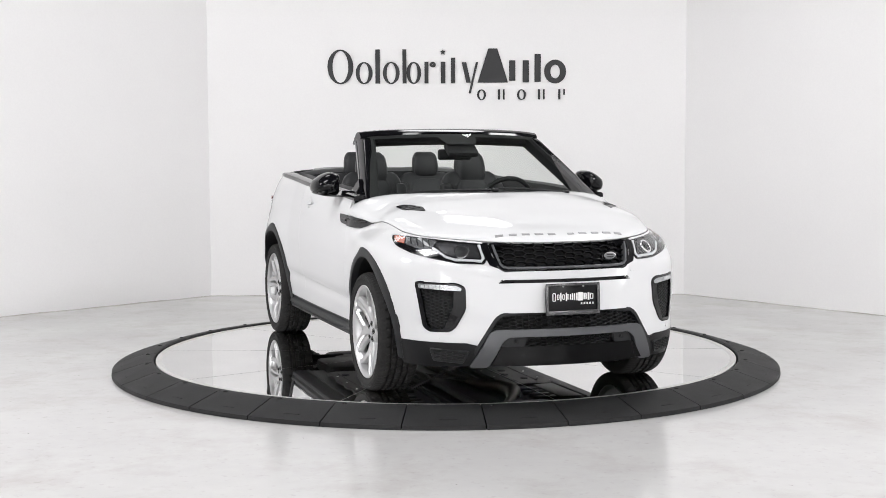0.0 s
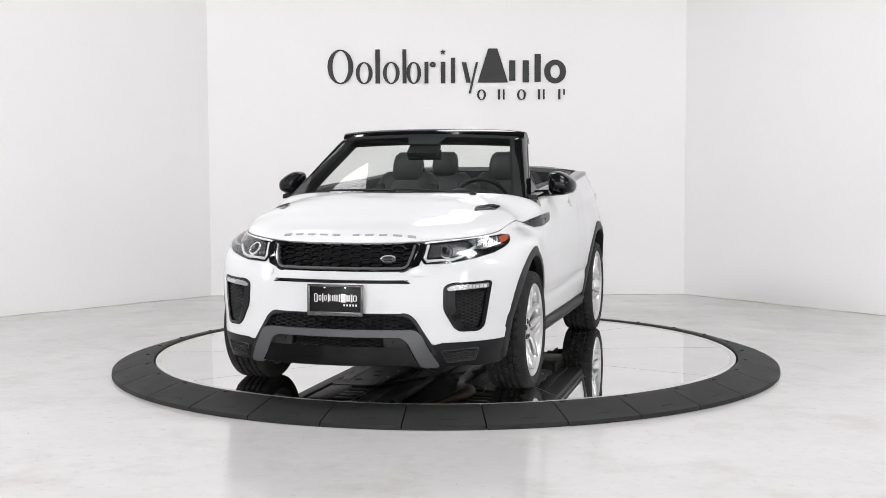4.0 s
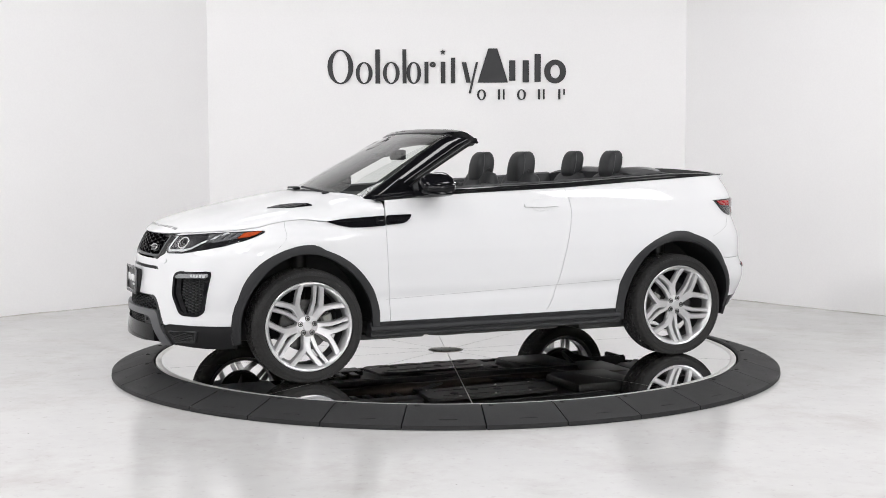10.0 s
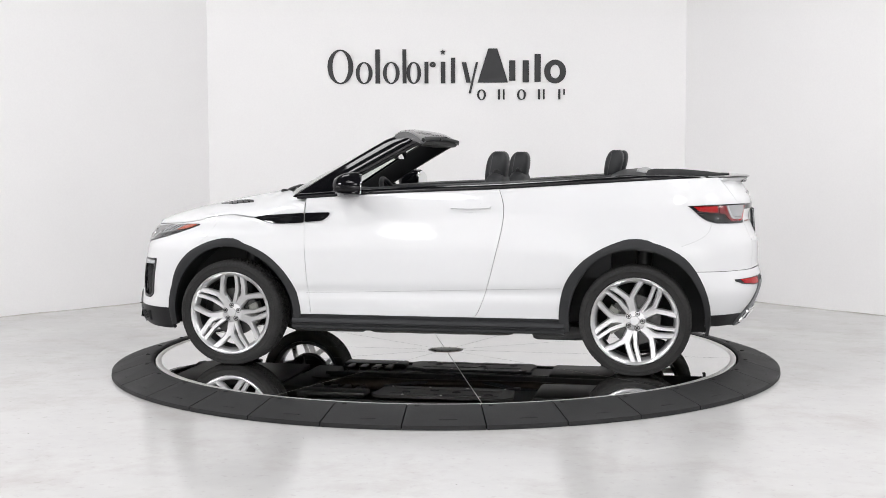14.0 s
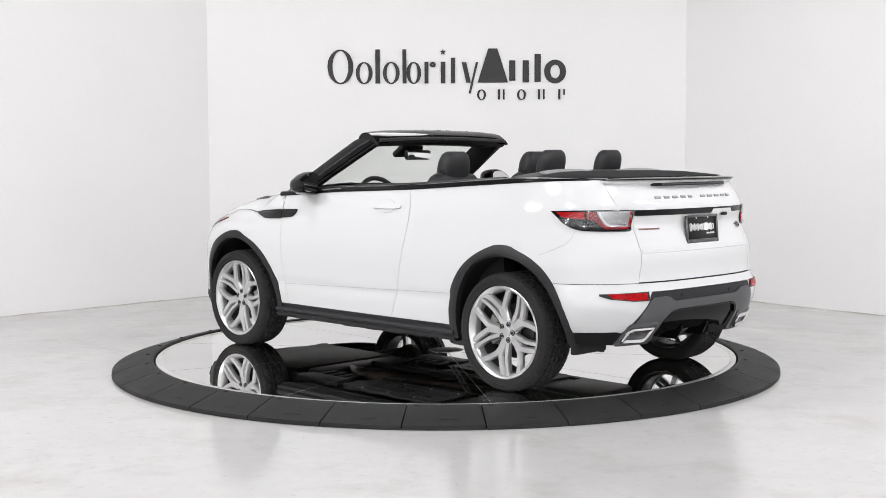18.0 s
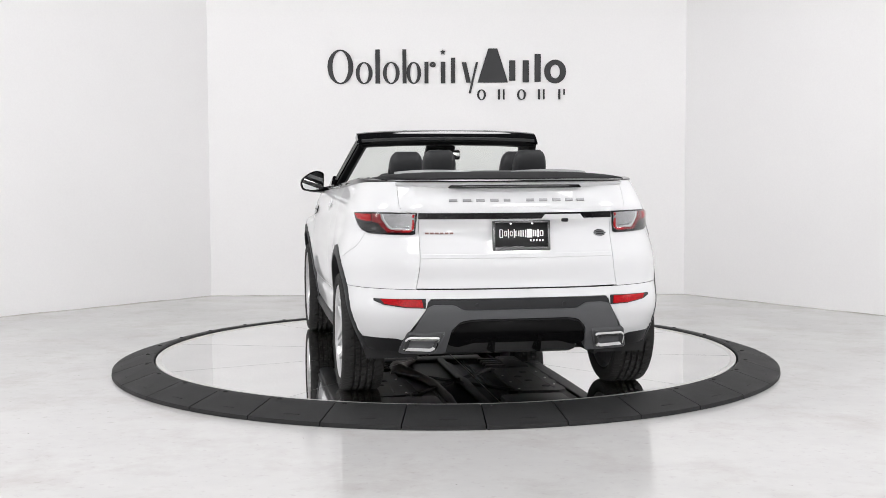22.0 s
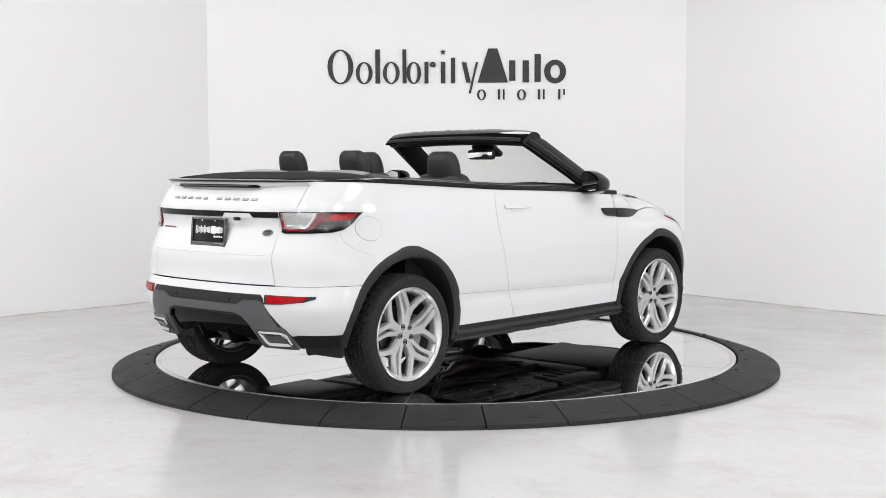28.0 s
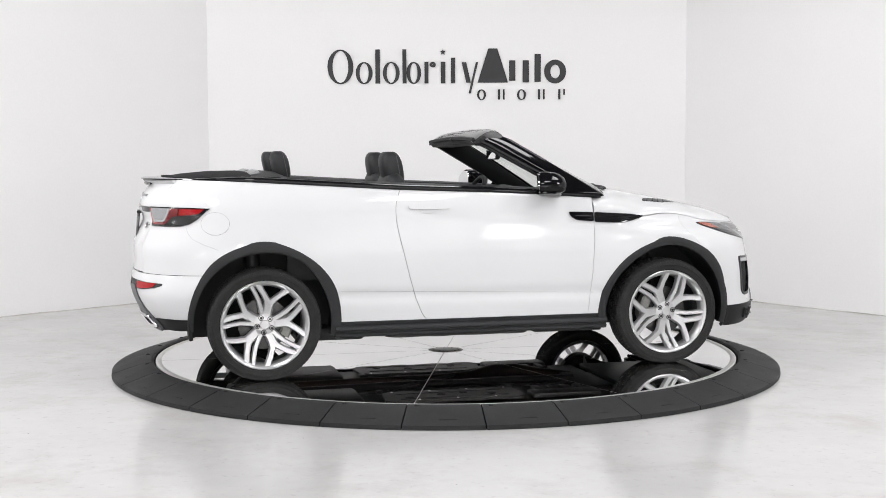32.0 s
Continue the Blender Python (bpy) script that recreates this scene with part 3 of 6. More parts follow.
OUT_R = curve((-20, 0.472), (10, 0.475), (27, 0.488), (45, 0.492), (63, 0.495), (78, 0.506), (84, 0.515), (98, 0.516), (104, 0.507), (128, 0.505), (147, 0.486), (171, 0.473), (200, 0.470))
IN_R = curve((-20, 0.411), (15, 0.411), (37, 0.423), (56, 0.443), (75, 0.455), (95, 0.455), (125, 0.451), (150, 0.441), (171, 0.436), (200, 0.433))


def in_arch(p, grow=0.0):
    for ax in (ARCH_F, ARCH_B):
        if math.hypot(p.x - ax, p.z - HUB_Z) < ARCH_R[ax] + grow and abs(p.y) > 0.5:
            return ax
    return None


def panel(name, cols, lo, hi, rows, holes=(), label="", flange=False, parent=None, material=None, gap=0.0016, depth=0.02):
    """A body panel: columns give places by height; wheel arches and holes (tests on a place) are left out."""
    bm = bmesh.new()
    grid = []
    for c in cols:
        x_ref = c((lo(c(0.6)) + hi(c(0.8))) / 2)
        z0, z1 = lo(x_ref), hi(x_ref)
        for _ in range(4):
            z1 = hi(c(z1))
        line = [c(z0 + (z1 - z0) * j / rows) for j in range(rows + 1)]
        if flange:
            top, s = line[-1], (1 if line[-1].y > 0 else -1)
            line.append(top + Vector((0, -s * 0.012, 0.007)))
            line.append(top + Vector((0, -s * 0.034, 0.010)))
            line.append(top + Vector((0, -s * 0.075, 0.010)))
        grid.append([bm.verts.new(p) for p in line])
    for a, b in zip(grid, grid[1:]):
        for j in range(len(a) - 1):
            mid = (a[j].co + b[j + 1].co + a[j + 1].co + b[j].co) / 4
            if in_arch(mid) is not None or any(inside(h, abs(mid.y) if fold else mid.y, mid.z) for h, fold in holes):
                continue
            f = bm.faces.new((a[j], b[j], b[j + 1], a[j + 1]))
            f.normal_update()
            if f.normal.dot(Vector((mid.x * 0.6, mid.y, 0.25))) < 0:
                f.normal_flip()
    bmesh.ops.delete(bm, geom=[v for v in bm.verts if not v.link_faces], context="VERTS")
    bm.normal_update()
    # snap to the arch and open the shut lines
    moves = []
    for v in bm.verts:
        if not v.is_boundary:
            continue
        ax = in_arch(v.co, 0.03)
        if ax is not None:
            d = Vector((v.co.x - ax, 0, v.co.z - HUB_Z)).normalized() * ARCH_R[ax]
            moves.append((v, Vector((ax + d.x, v.co.y, HUB_Z + d.z))))
            continue
        near = [(nearest(h, abs(v.co.y) if fold else v.co.y, v.co.z), fold) for h, fold in holes]
        near = min(near, key=lambda k: k[0][1]) if near else None
        if near and near[0][1] < 0.034:
            q = near[0][0]
            y = math.copysign(q.x, v.co.y) if near[1] else q.x
            moves.append((v, Vector((front_x(y, q.y) if v.co.x > 0 else rear_x(y, q.y), y, q.y))))
        else:
            fc = sum((f.calc_center_median() for f in v.link_faces), Vector()) / len(v.link_faces)
            t = fc - v.co
            t -= v.normal * t.dot(v.normal)
            if t.length > 1e-6:
                moves.append((v, v.co + t.normalized() * gap))
    for v, p in moves:
        v.co = p
    bm.normal_update()
    rim = [e for e in bm.edges if e.is_boundary]
    norms = {v: v.normal.copy() for e in rim for v in e.verts}
    low = {v: bm.verts.new(v.co - n * depth) for v, n in norms.items()}
    for e in rim:
        lp = e.link_loops[0]
        i, j = lp.vert, lp.link_loop_next.vert
        bm.faces.new((j, i, low[i], low[j]))
    return part(name, bm, material or M_WHITE, parent or CAR, label, angle=50)


LOW = 0.365
GRILLE = [(-0.430, 0.899), (-0.396, 0.775), (-0.366, 0.750), (0.366, 0.750), (0.396, 0.775), (0.430, 0.899)]
INTAKE = [(-0.540, 0.30), (-0.518, 0.352), (-0.425, 0.500), (-0.388, 0.527), (0.388, 0.527), (0.425, 0.500), (0.518, 0.352), (0.540, 0.30)]
FOG = [(0.797, 0.694), (0.605, 0.687), (0.568, 0.668), (0.570, 0.545), (0.622, 0.445), (0.650, 0.424), (0.738, 0.421), (0.762, 0.445), (0.778, 0.55)]
SLOT = [(-0.396, 0.687), (0.396, 0.687), (0.380, 0.706), (-0.380, 0.706)]


def grow(poly, d):
    cx = sum(p[0] for p in poly) / len(poly)
    cy = sum(p[1] for p in poly) / len(poly)
    out = []
    for a, b in poly:
        l = math.hypot(a - cx, b - cy)
        out.append((a + (a - cx) / l * d, b + (b - cy) / l * d))
    return out


def nearest(poly, a, b):
    """The nearest place on a polygon's outline, and its distance."""
    best = None
    p = Vector((a, b))
    for i in range(len(poly)):
        u, v = Vector(poly[i - 1]), Vector(poly[i])
        t = max(0.0, min(1.0, (p - u).dot(v - u) / max((v - u).length_squared, 1e-12)))
        q = u + (v - u) * t
        d = (q - p).length
        if best is None or d < best[1]:
            best = (q, d)
    return best


I_F = min(range(53), key=lambda i: abs(AX_F + 0.80 * math.cos(FA[i]) ** (2 / 3) - 1.545))
fronts = [col_front(i, -1) for i in range(I_F, 0, -1)] + [col_front(i, 1) for i in range(0, I_F + 1)]
panel("front_bumper", fronts, lambda p: LOW, lambda p: SHOULDER(p.x) - 0.003, 34,
      [(GRILLE, False), (INTAKE, False), (FOG, True), (SLOT, False)], "white painted front bumper with open intakes", gap=0.0007)
for s in (1, -1):
    cols = [col_front(i, s) for i in range(I_F, 52)]
    cols += [col_mid(between(const(AX_F), DOOR_F, t / 22), s) for t in range(23)]
    panel("front_fender", cols, lambda p: 0.345, lambda p: SHOULDER(p.x) - (0.003 + 0.004 * ramp((1.40 - p.x) / 0.15)), 32, gap=0.0008)
    cols = [col_mid(between(DOOR_F, DOOR_R, t / 48), s) for t in range(49)]
    DOOR = panel("door", cols, lambda p: 0.345, lambda p: BELT(p.x), 34, label="white car door with flush pull handle", flange=True)
    # flush handle: scooped cup and bar
    bm = bmesh.new()
    patch(bm, rounded([(-0.165, 1.044), (-0.30, 1.040), (-0.430, 1.046), (-0.434, 1.068), (-0.30, 1.072), (-0.165, 1.066)], 0.012), on_side(s), 0.03, 0.014, 0.012)
    part("door_handle", bm, M_WHITE, DOOR)
    bm = bmesh.new()
    patch(bm, rounded([(-0.225, 1.032), (-0.25, 1.020), (-0.34, 1.020), (-0.365, 1.034), (-0.365, 1.086), (-0.33, 1.102), (-0.26, 1.102), (-0.225, 1.084)], 0.02), on_side(s), 0.03, 0.003, 0.006)
    part("handle_cup", bm, M_WHITE, DOOR)
    # thin raised ring added so the cup's edge reads as a shaded recess
    bm = bmesh.new()
    cup = [(-0.295 + 0.072 * math.cos(2 * math.pi * k / 28), 1.060 + 0.044 * math.sin(2 * math.pi * k / 28)) for k in range(29)]
    sd = on_side(s)
    tube(bm, [sd(*p)[0] + sd(*p)[1] * 0.002 for p in cup], 0.0016, 6, False)
    part("handle_shading_rim", fix(bm), M_WHITE, DOOR)
    # rear quarter round to the tailgate
    i_q = min(range(53), key=lambda i: abs(0.95 * math.sin(RA[i]) ** (2 / 3) - 0.76))
    cols = [col_mid(between(DOOR_R, const(AX_R), t / 30), s) for t in range(31)]
    cols += [col_rear(i, s) for i in range(51, i_q - 1, -1)]
    cols += [col_edge(i_q, s, k / 9) for k in range(1, 10)]
    panel("rear_quarter_panel", cols, lambda p: 0.345 + 0.3145 * ramp((-0.95 - p.x) / 0.33), lambda p: BELT(p.x), 36, flange=True,
          label="white rear quarter panel sweeping round to the lamps")
cols = [col_rear(i, -1) for i in range(44, 0, -1)] + [col_rear(i, 1) for i in range(0, 45)]
SKIRT = [(-0.66, 0.20), (-0.63, 0.375), (-0.515, 0.555), (-0.50, 0.612), (0.50, 0.612), (0.515, 0.555), (0.63, 0.375), (0.66, 0.20)]
panel("rear_bumper", cols, lambda p: LOW + 0.02, lambda p: 0.6585, 16, [(SKIRT, False)], "white painted rear bumper", gap=0.0004)
cols = [col_gate(k / 22) for k in range(-22, 23)]
GATE = panel("tailgate", cols, lambda p: 0.6645, lambda p: 1.215, 30, (), "white drop-down tailgate with recessed plate")

# hood
bm = bmesh.new()
NA, NB = 54, 56
grid = []
for i in range(NA + 1):
    line = []
    for j in range(NB + 1):
        sj = math.sin((j / NB * 2 - 1) * math.pi / 2)
        t = (i / NA) ** 1.6
        x_end = 1.10 - 0.293 * min(abs(sj) / 0.93, 1.0) ** 3
        x = 2.108 + (x_end - 2.108) * t
        w = max(side_y(x, SHOULDER(x)), 0.02)
        y = sj * w
        line.append(bm.verts.new((x, y, top_z(x, y))))
    grid.append(line)
for a, b in zip(grid, grid[1:]):
    for j in range(NB):
        bm.faces.new((a[j], a[j + 1], b[j + 1], b[j]))
bmesh.ops.remove_doubles(bm, verts=bm.verts, dist=0.0004)
bm.normal_update()
for f in bm.faces:
    if f.normal.z < 0:
        f.normal_flip()
bm.normal_update()
rim = [e for e in bm.edges if e.is_boundary]
low = {}
for e in rim:
    for v in e.verts:
        if v not in low:
            low[v] = bm.verts.new(Vector((v.co.x - (0.02 if v.co.x > 1.5 else 0), v.co.y * 0.975, v.co.z - 0.012)))
for e in rim:
    lp = e.link_loops[0]
    i, j = lp.vert, lp.link_loop_next.vert
    bm.faces.new((j, i, low[i], low[j]))
HOOD = part("hood", bm, M_WHITE, CAR, "white clamshell bonnet with black vents", angle=50)

# white fender corner under the rear ends of the bonnet
for s in (1, -1):
    bm = bmesh.new()
    box(bm, 0.862, s * 0.795, 1.035, 0.115, 0.07, 0.07, 0.012)
    part("fender_corner", bm, M_WHITE, CAR)

# ---------- dark inner structure that closes the shell ----------
for nm, dims in (("floor_pan", (0.0, 0, 0.30, 1.80, 1.56, 0.10)), ("engine_bay", (1.42, 0, 0.56, 1.08, 1.02, 0.56)), ("boot_tub", (-1.49, 0, 0.66, 0.98, 1.00, 0.62))):
    bm = bmesh.new()
    box(bm, *dims, 0.03)
    part(nm, bm, M_UNDER, CAR)

for s in (1, -1):
    for ax in (ARCH_F, ARCH_B):
        # wheel well liner
        bm = bmesh.new()
        rings = []
        for k in range(29):
            a = radians(-12 + 204 * k / 28)
            c, sn = math.cos(a), math.sin(a)
            yo = side_y(ax + 0.415 * c, max(HUB_Z + 0.415 * sn, 0.25)) - 0.012
            rings.append([Vector((ax + r * c, s * y, HUB_Z + r * sn)) for r, y in ((0.446, yo), (0.456, yo - 0.05), (0.456, 0.52), (0.470, 0.52), (0.470, yo - 0.05), (0.466, yo))])
        loft(bm, rings)
        part("wheel_arch_liner", fix(bm), M_BLACK, CAR)
        bm = bmesh.new()
        disc = [(ax + 0.460 * math.cos(radians(-14 + 208 * k / 24)), HUB_Z + 0.460 * math.sin(radians(-14 + 208 * k / 24))) for k in range(25)]
        loft(bm, [[Vector((x, s * y, z)) for x, z in disc] for y in (0.53, 0.515)])
        part("wheel_well_wall", fix(bm), M_BLACK, CAR)
        # arch cladding
        bm = bmesh.new()
        rings = []
        for k in range(49):
            deg = (-12.5 + 204.5 * k / 48) if ax > 0 else (-11 + 196 * k / 48)
            a = radians(deg)
            c, sn = math.cos(a), math.sin(a)
            ro, ri = (OUT_F(deg), IN_F(deg)) if ax > 0 else (OUT_R(deg), IN_R(deg))
            ring = []
            for r, off in ((ro, -0.006), (ro, 0.003), (ro - 0.005, 0.006), (ri + 0.012, 0.008), (ri, 0.004), (ri, -0.035), (ri + 0.02, -0.035)):
                x, z = ax + r * c, HUB_Z + r * sn
                y = side_y(min(max(x, -1.98), 1.98), max(z, 0.26))
                y0 = side_y(ax + 0.43 * c, max(HUB_Z + 0.43 * sn, 0.26))
                ring.append(Vector((x, s * (max(y, y0 - 0.12) + off), max(z, 0.235))))
            rings.append(ring)
        loft(bm, rings)
        part("wheel_arch_trim", fix(bm), M_CLAD, CAR, "dark grey plastic wheel arch cladding")
    # sill
    bm = bmesh.new()
    rings = []
    for k in range(25):
        x = 0.90 - 1.80 * k / 24
        w = width(x, 0.33)
        rings.append([Vector((x, s * y, z)) for y, z in ((w - 0.06, 0.344), (w - 0.006, 0.344), (w - 0.010, 0.324), (w + 0.004, 0.316), (w + 0.012, 0.306), (w + 0.013, 0.292), (w - 0.002, 0.284), (w - 0.004, 0.276), (w + 0.004, 0.268), (w - 0.002, 0.254), (w - 0.02, 0.245), (w - 0.10, 0.245))])
    loft(bm, rings)
    part("sill_trim", fix(bm), M_CLAD, CAR, "dark grey plastic sill cladding")
# ---------- wheels ----------
R_T = 0.351


def tyre_mesh():
    bm = bmesh.new()
    pr = [(0.268, -0.098), (0.274, -0.108), (0.288, -0.117), (0.312, -0.122), (0.329, -0.119), (0.340, -0.111), (0.346, -0.098), (R_T - 0.001, -0.080)]
    # tread with four grooves
    for c in (-0.054, -0.019, 0.019, 0.054):
        pr += [(R_T, c - 0.0065), (R_T - 0.016, c - 0.0052), (R_T - 0.016, c + 0.0052), (R_T, c + 0.0065)]
    pr += [(R_T - 0.001, 0.080), (0.346, 0.098), (0.340, 0.111), (0.329, 0.119), (0.317, 0.1215), (0.3155, 0.1235), (0.3115, 0.1235), (0.310, 0.1218),
           (0.290, 0.1175), (0.285, 0.118), (0.281, 0.115), (0.2755, 0.109), (0.268, 0.098)]
    n = 252
    rings = []
    for k in range(n):
        a = 2 * math.pi * k / n
        ring = []
        for r, h in pr:
            rr = r
            if abs(h) > 0.076 and r > 0.336:
                rr = r - (0.0022 if (k + (1 if h > 0 else 0)) % 3 == 0 else 0.0)
            elif r > R_T - 0.0015 and (k + int((h + 0.1) / 0.035) * 2) % 6 == 0:
                rr = r - 0.012
            tw = 0.05 * h / 0.12 if r > 0.335 else 0
            ring.append(Vector((rr * math.cos(a + tw), h, rr * math.sin(a + tw))))
        rings.append(ring)
    rings.append(rings[0])
    vv = [[bm.verts.new(p) for p in ring] for ring in rings[:-1]]
    for k in range(n):
        p, q = vv[k], vv[(k + 1) % n]
        for i in range(len(pr) - 1):
            bm.faces.new((p[i], p[i + 1], q[i + 1], q[i]))
    return finish("tyre", fix(bm), M_TYRE, True, 24)


def bar_along(bm, pts, widths, face, thick, crown=0.004):
    """A spoke bar through plan points (radius-plane x, z), with a bevelled front face at depth face(r)."""
    pts = [Vector(p) for p in pts]
    rings = []
    for i, p in enumerate(pts):
        d = (pts[min(i + 1, len(pts) - 1)] - pts[max(i - 1, 0)]).normalized()
        nn = Vector((-d.y, d.x))
        w = widths[i]
        y = face(p.length)
        L, R = p + nn * w / 2, p - nn * w / 2
        l2, r2 = p + nn * w * 0.33, p - nn * w * 0.33
        rings.append([Vector((L.x, y - thick, L.y)), Vector((L.x, y - 0.014, L.y)), Vector((l2.x, y, l2.y)), Vector((p.x, y - crown * 0.3, p.y)),
                      Vector((r2.x, y, r2.y)), Vector((R.x, y - 0.014, R.y)), Vector((R.x, y - thick, R.y))])
    loft(bm, rings)


def polar(r, deg):
    return (r * math.cos(radians(deg)), r * math.sin(radians(deg)))


def face(r):
    return 0.066 + 0.038 * min(r / 0.262, 1.0) ** 1.5


TYRE = tyre_mesh()
# moulded marks on the sidewall: plain raised bars in two arcs
bm = bmesh.new()
rng = random.Random(11)
for start in (62, 242):
    a = start
    for k in range(13):
        w = rng.choice((1.6, 2.2, 2.8))
        if k != 5:
            rings = []
            for q in range(3):
                t = radians(a + w * q / 2)
                rings.append([Vector((r * math.cos(t), h, r * math.sin(t))) for r, h in ((0.319, 0.1205), (0.319, 0.1225), (0.333, 0.1190), (0.333, 0.1165))])
            loft(bm, rings)
        a += w + 1.5
MARKS = finish("sidewall_moulding", fix(bm), M_MARK, False)
bm = bmesh.new()
revolve(bm, [(0.258, 0.080), (0.254, 0.05), (0.246, 0.0), (0.248, -0.08), (0.266, -0.104), (0.260, -0.104), (0.240, -0.08), (0.238, 0.0), (0.246, 0.05), (0.252, 0.078)], 72, "y", True)
BARREL = finish("wheel", bm, M_BARREL, True, 30)
bm = bmesh.new()
revolve(bm, [(0.265, 0.1125), (0.271, 0.1145), (0.2755, 0.111), (0.2755, 0.103), (0.266, 0.070), (0.258, 0.045), (0.238, 0.045), (0.2405, 0.070), (0.247, 0.091), (0.256, 0.104)], 72, "y", True)
LIP = finish("rim", bm, M_SILVER, True, 30)
bm = bmesh.new()
C0 = 58.2
bar_along(bm, [polar(0.030, C0), polar(0.070, C0), polar(0.110, C0), polar(0.145, C0)], [0.062, 0.060, 0.062, 0.046], face, 0.036)
for sg in (1, -1):
    bar_along(bm, [polar(0.105, C0 + 3 * sg), polar(0.150, C0 + 5.5 * sg), polar(0.200, C0 + 14.5 * sg), polar(0.264, C0 + 22.3 * sg)], [0.044, 0.042, 0.038, 0.042], face, 0.034)
bar_along(bm, [polar(0.055, C0 - 27), polar(0.090, C0 - 24.7), polar(0.154, C0 - 25.2), polar(0.210, C0 - 28.6), polar(0.264, C0 - 31.2)], [0.036, 0.034, 0.031, 0.030, 0.034], face, 0.030)
SPOKE = finish("spoke", fix(bm), M_SILVER, True, 22)
bm = bmesh.new()
revolve(bm, [(0.0, 0.0735), (0.056, 0.0735), (0.066, 0.070), (0.070, 0.060), (0.070, 0.02), (0.0, 0.02)], 40)
HUBM = finish("hub", bm, M_SILVER, True, 30)
bm = bmesh.new()
revolve(bm, [(0.0, 0.080), (0.026, 0.080), (0.030, 0.077), (0.031, 0.070)], 28)
CAPM = finish("centre_cap", bm, M_SILVER, True, 30)
bm = bmesh.new()
revolve(bm, [(0.0, 0.082), (0.005, 0.082), (0.0085, 0.079), (0.0085, 0.072)], 6)
NUTM = finish("lug_nut", bm, M_DISC, False)
bm = bmesh.new()
revolve(bm, [(0.0125, 0.0755), (0.0155, 0.0765), (0.0165, 0.0745), (0.0165, 0.06), (0.0125, 0.06)], 16, "y", True)
SOCKM = finish("lug_socket", bm, M_BLACK, True, 30)
bm = bmesh.new()
tube(bm, [(-0.226, 0.055, 0.0), (-0.221, 0.088, 0.0)], 0.0055, 8)
VALVE = finish("valve", fix(bm), M_BLACK, True, 30)
bm = bmesh.new()
revolve(bm, [(0.07, 0.012), (0.158, 0.012), (0.160, 0.010), (0.160, -0.012), (0.07, -0.014)], 48)
DISCM = finish("brake_disc", bm, M_DISC, True, 30)
bm = bmesh.new()
rings = []
for k in range(9):
    a = radians(-32 + 64 * k / 8)
    c, sn = math.cos(a), math.sin(a)
    rings.append([Vector((r * c, h, r * sn)) for r, h in ((0.108, -0.03), (0.108, 0.03), (0.118, 0.042), (0.165, 0.042), (0.176, 0.034), (0.176, -0.03))])
loft(bm, rings)
CALM = finish("brake_caliper", fix(bm), M_CALIPER, True, 30)
bm = bmesh.new()
revolve(bm, [(0.0, -0.03), (0.150, -0.03), (0.150, -0.05), (0.0, -0.05)], 40)
BACKM = finish("brake_shield", bm, M_BLACK, True, 30)


def child(name, mesh, parent, m=None):
    ob = new(name, mesh)
    ob.parent = parent
    if m is not None:
        ob.matrix_basis = m
    return ob


def wheel(ax, s, turn):
    w = new("wheel", BARREL)
    w.parent = CAR
    w["label"] = "silver split-spoke alloy wheel with black tyre"
    w.matrix_basis = pose(1.315 if ax > 0 else -1.342, s * (0.812 if ax > 0 else 0.804), 0.346, 0, 0, 0 if s > 0 else 180)
    child("tyre", TYRE, w)
    child("rim", LIP, w)
    tagged(child("sidewall_moulding", MARKS, w), kind="stuff")
    spin = lambda a: Matrix.Rotation(radians(-a), 4, "Y")
    for k in range(5):
        child("spoke", SPOKE, w, spin(72 * k + turn))
        p = polar(0.0475, 90 + 72 * k + turn)
        child("lug_nut", NUTM, w, Matrix.Translation((p[0], 0, p[1])))
        child("lug_socket", SOCKM, w, Matrix.Translation((p[0], 0, p[1])))
    child("hub", HUBM, w)
    child("valve", VALVE, w, spin(turn + 40))
    child("centre_cap", CAPM, w)
    child("brake_disc", DISCM, w)
    inner = 180 if (ax > 0) == (s > 0) else 0
    child("brake_caliper", CALM, w, spin(inner + (8 if ax > 0 else 0)))
    child("brake_shield", BACKM, w)


wheel(AX_F, 1, 0)
wheel(AX_R, 1, 19)
wheel(AX_F, -1, 10)
wheel(AX_R, -1, -28)
# ---------- front end ----------


def behind(where, d):
    def at(a, b):
        p, n = where(a, b)
        return p - n * d, n
    return at


def frame_ring(bm, poly, where, w, off, thick, inward=True):
    """A moulded frame of width w round a polygon."""
    k = len(poly)
    rings = []
    cx = sum(p[0] for p in poly) / k
    cy = sum(p[1] for p in poly) / k
    for i in range(k):
        p, a, b = Vector(poly[i]), Vector(poly[i - 1]), Vector(poly[(i + 1) % k])
        d = (b - a).normalized()
        nn = Vector((-d.y, d.x))
        if (Vector((cx, cy)) - p).dot(nn) < 0:
            nn = -nn
        o, i_ = p - nn * w * 0.15, p + nn * w
        po, no = where(*o)
        pi, ni = where(*i_)
        q, nq = where(*(p + nn * w * 0.25))
        rings.append([po - no * 0.006, po + no * off * 0.6, q + nq * off, pi + ni * off * 0.6, pi - ni * thick])
    rings.append(rings[0])
    vv = [[bm.verts.new(p) for p in r] for r in rings[:-1]]
    for i in range(k):
        a, b = vv[i], vv[(i + 1) % k]
        for j in range(4):
            bm.faces.new((a[j], a[j + 1], b[j + 1], b[j]))
    return fix(bm)


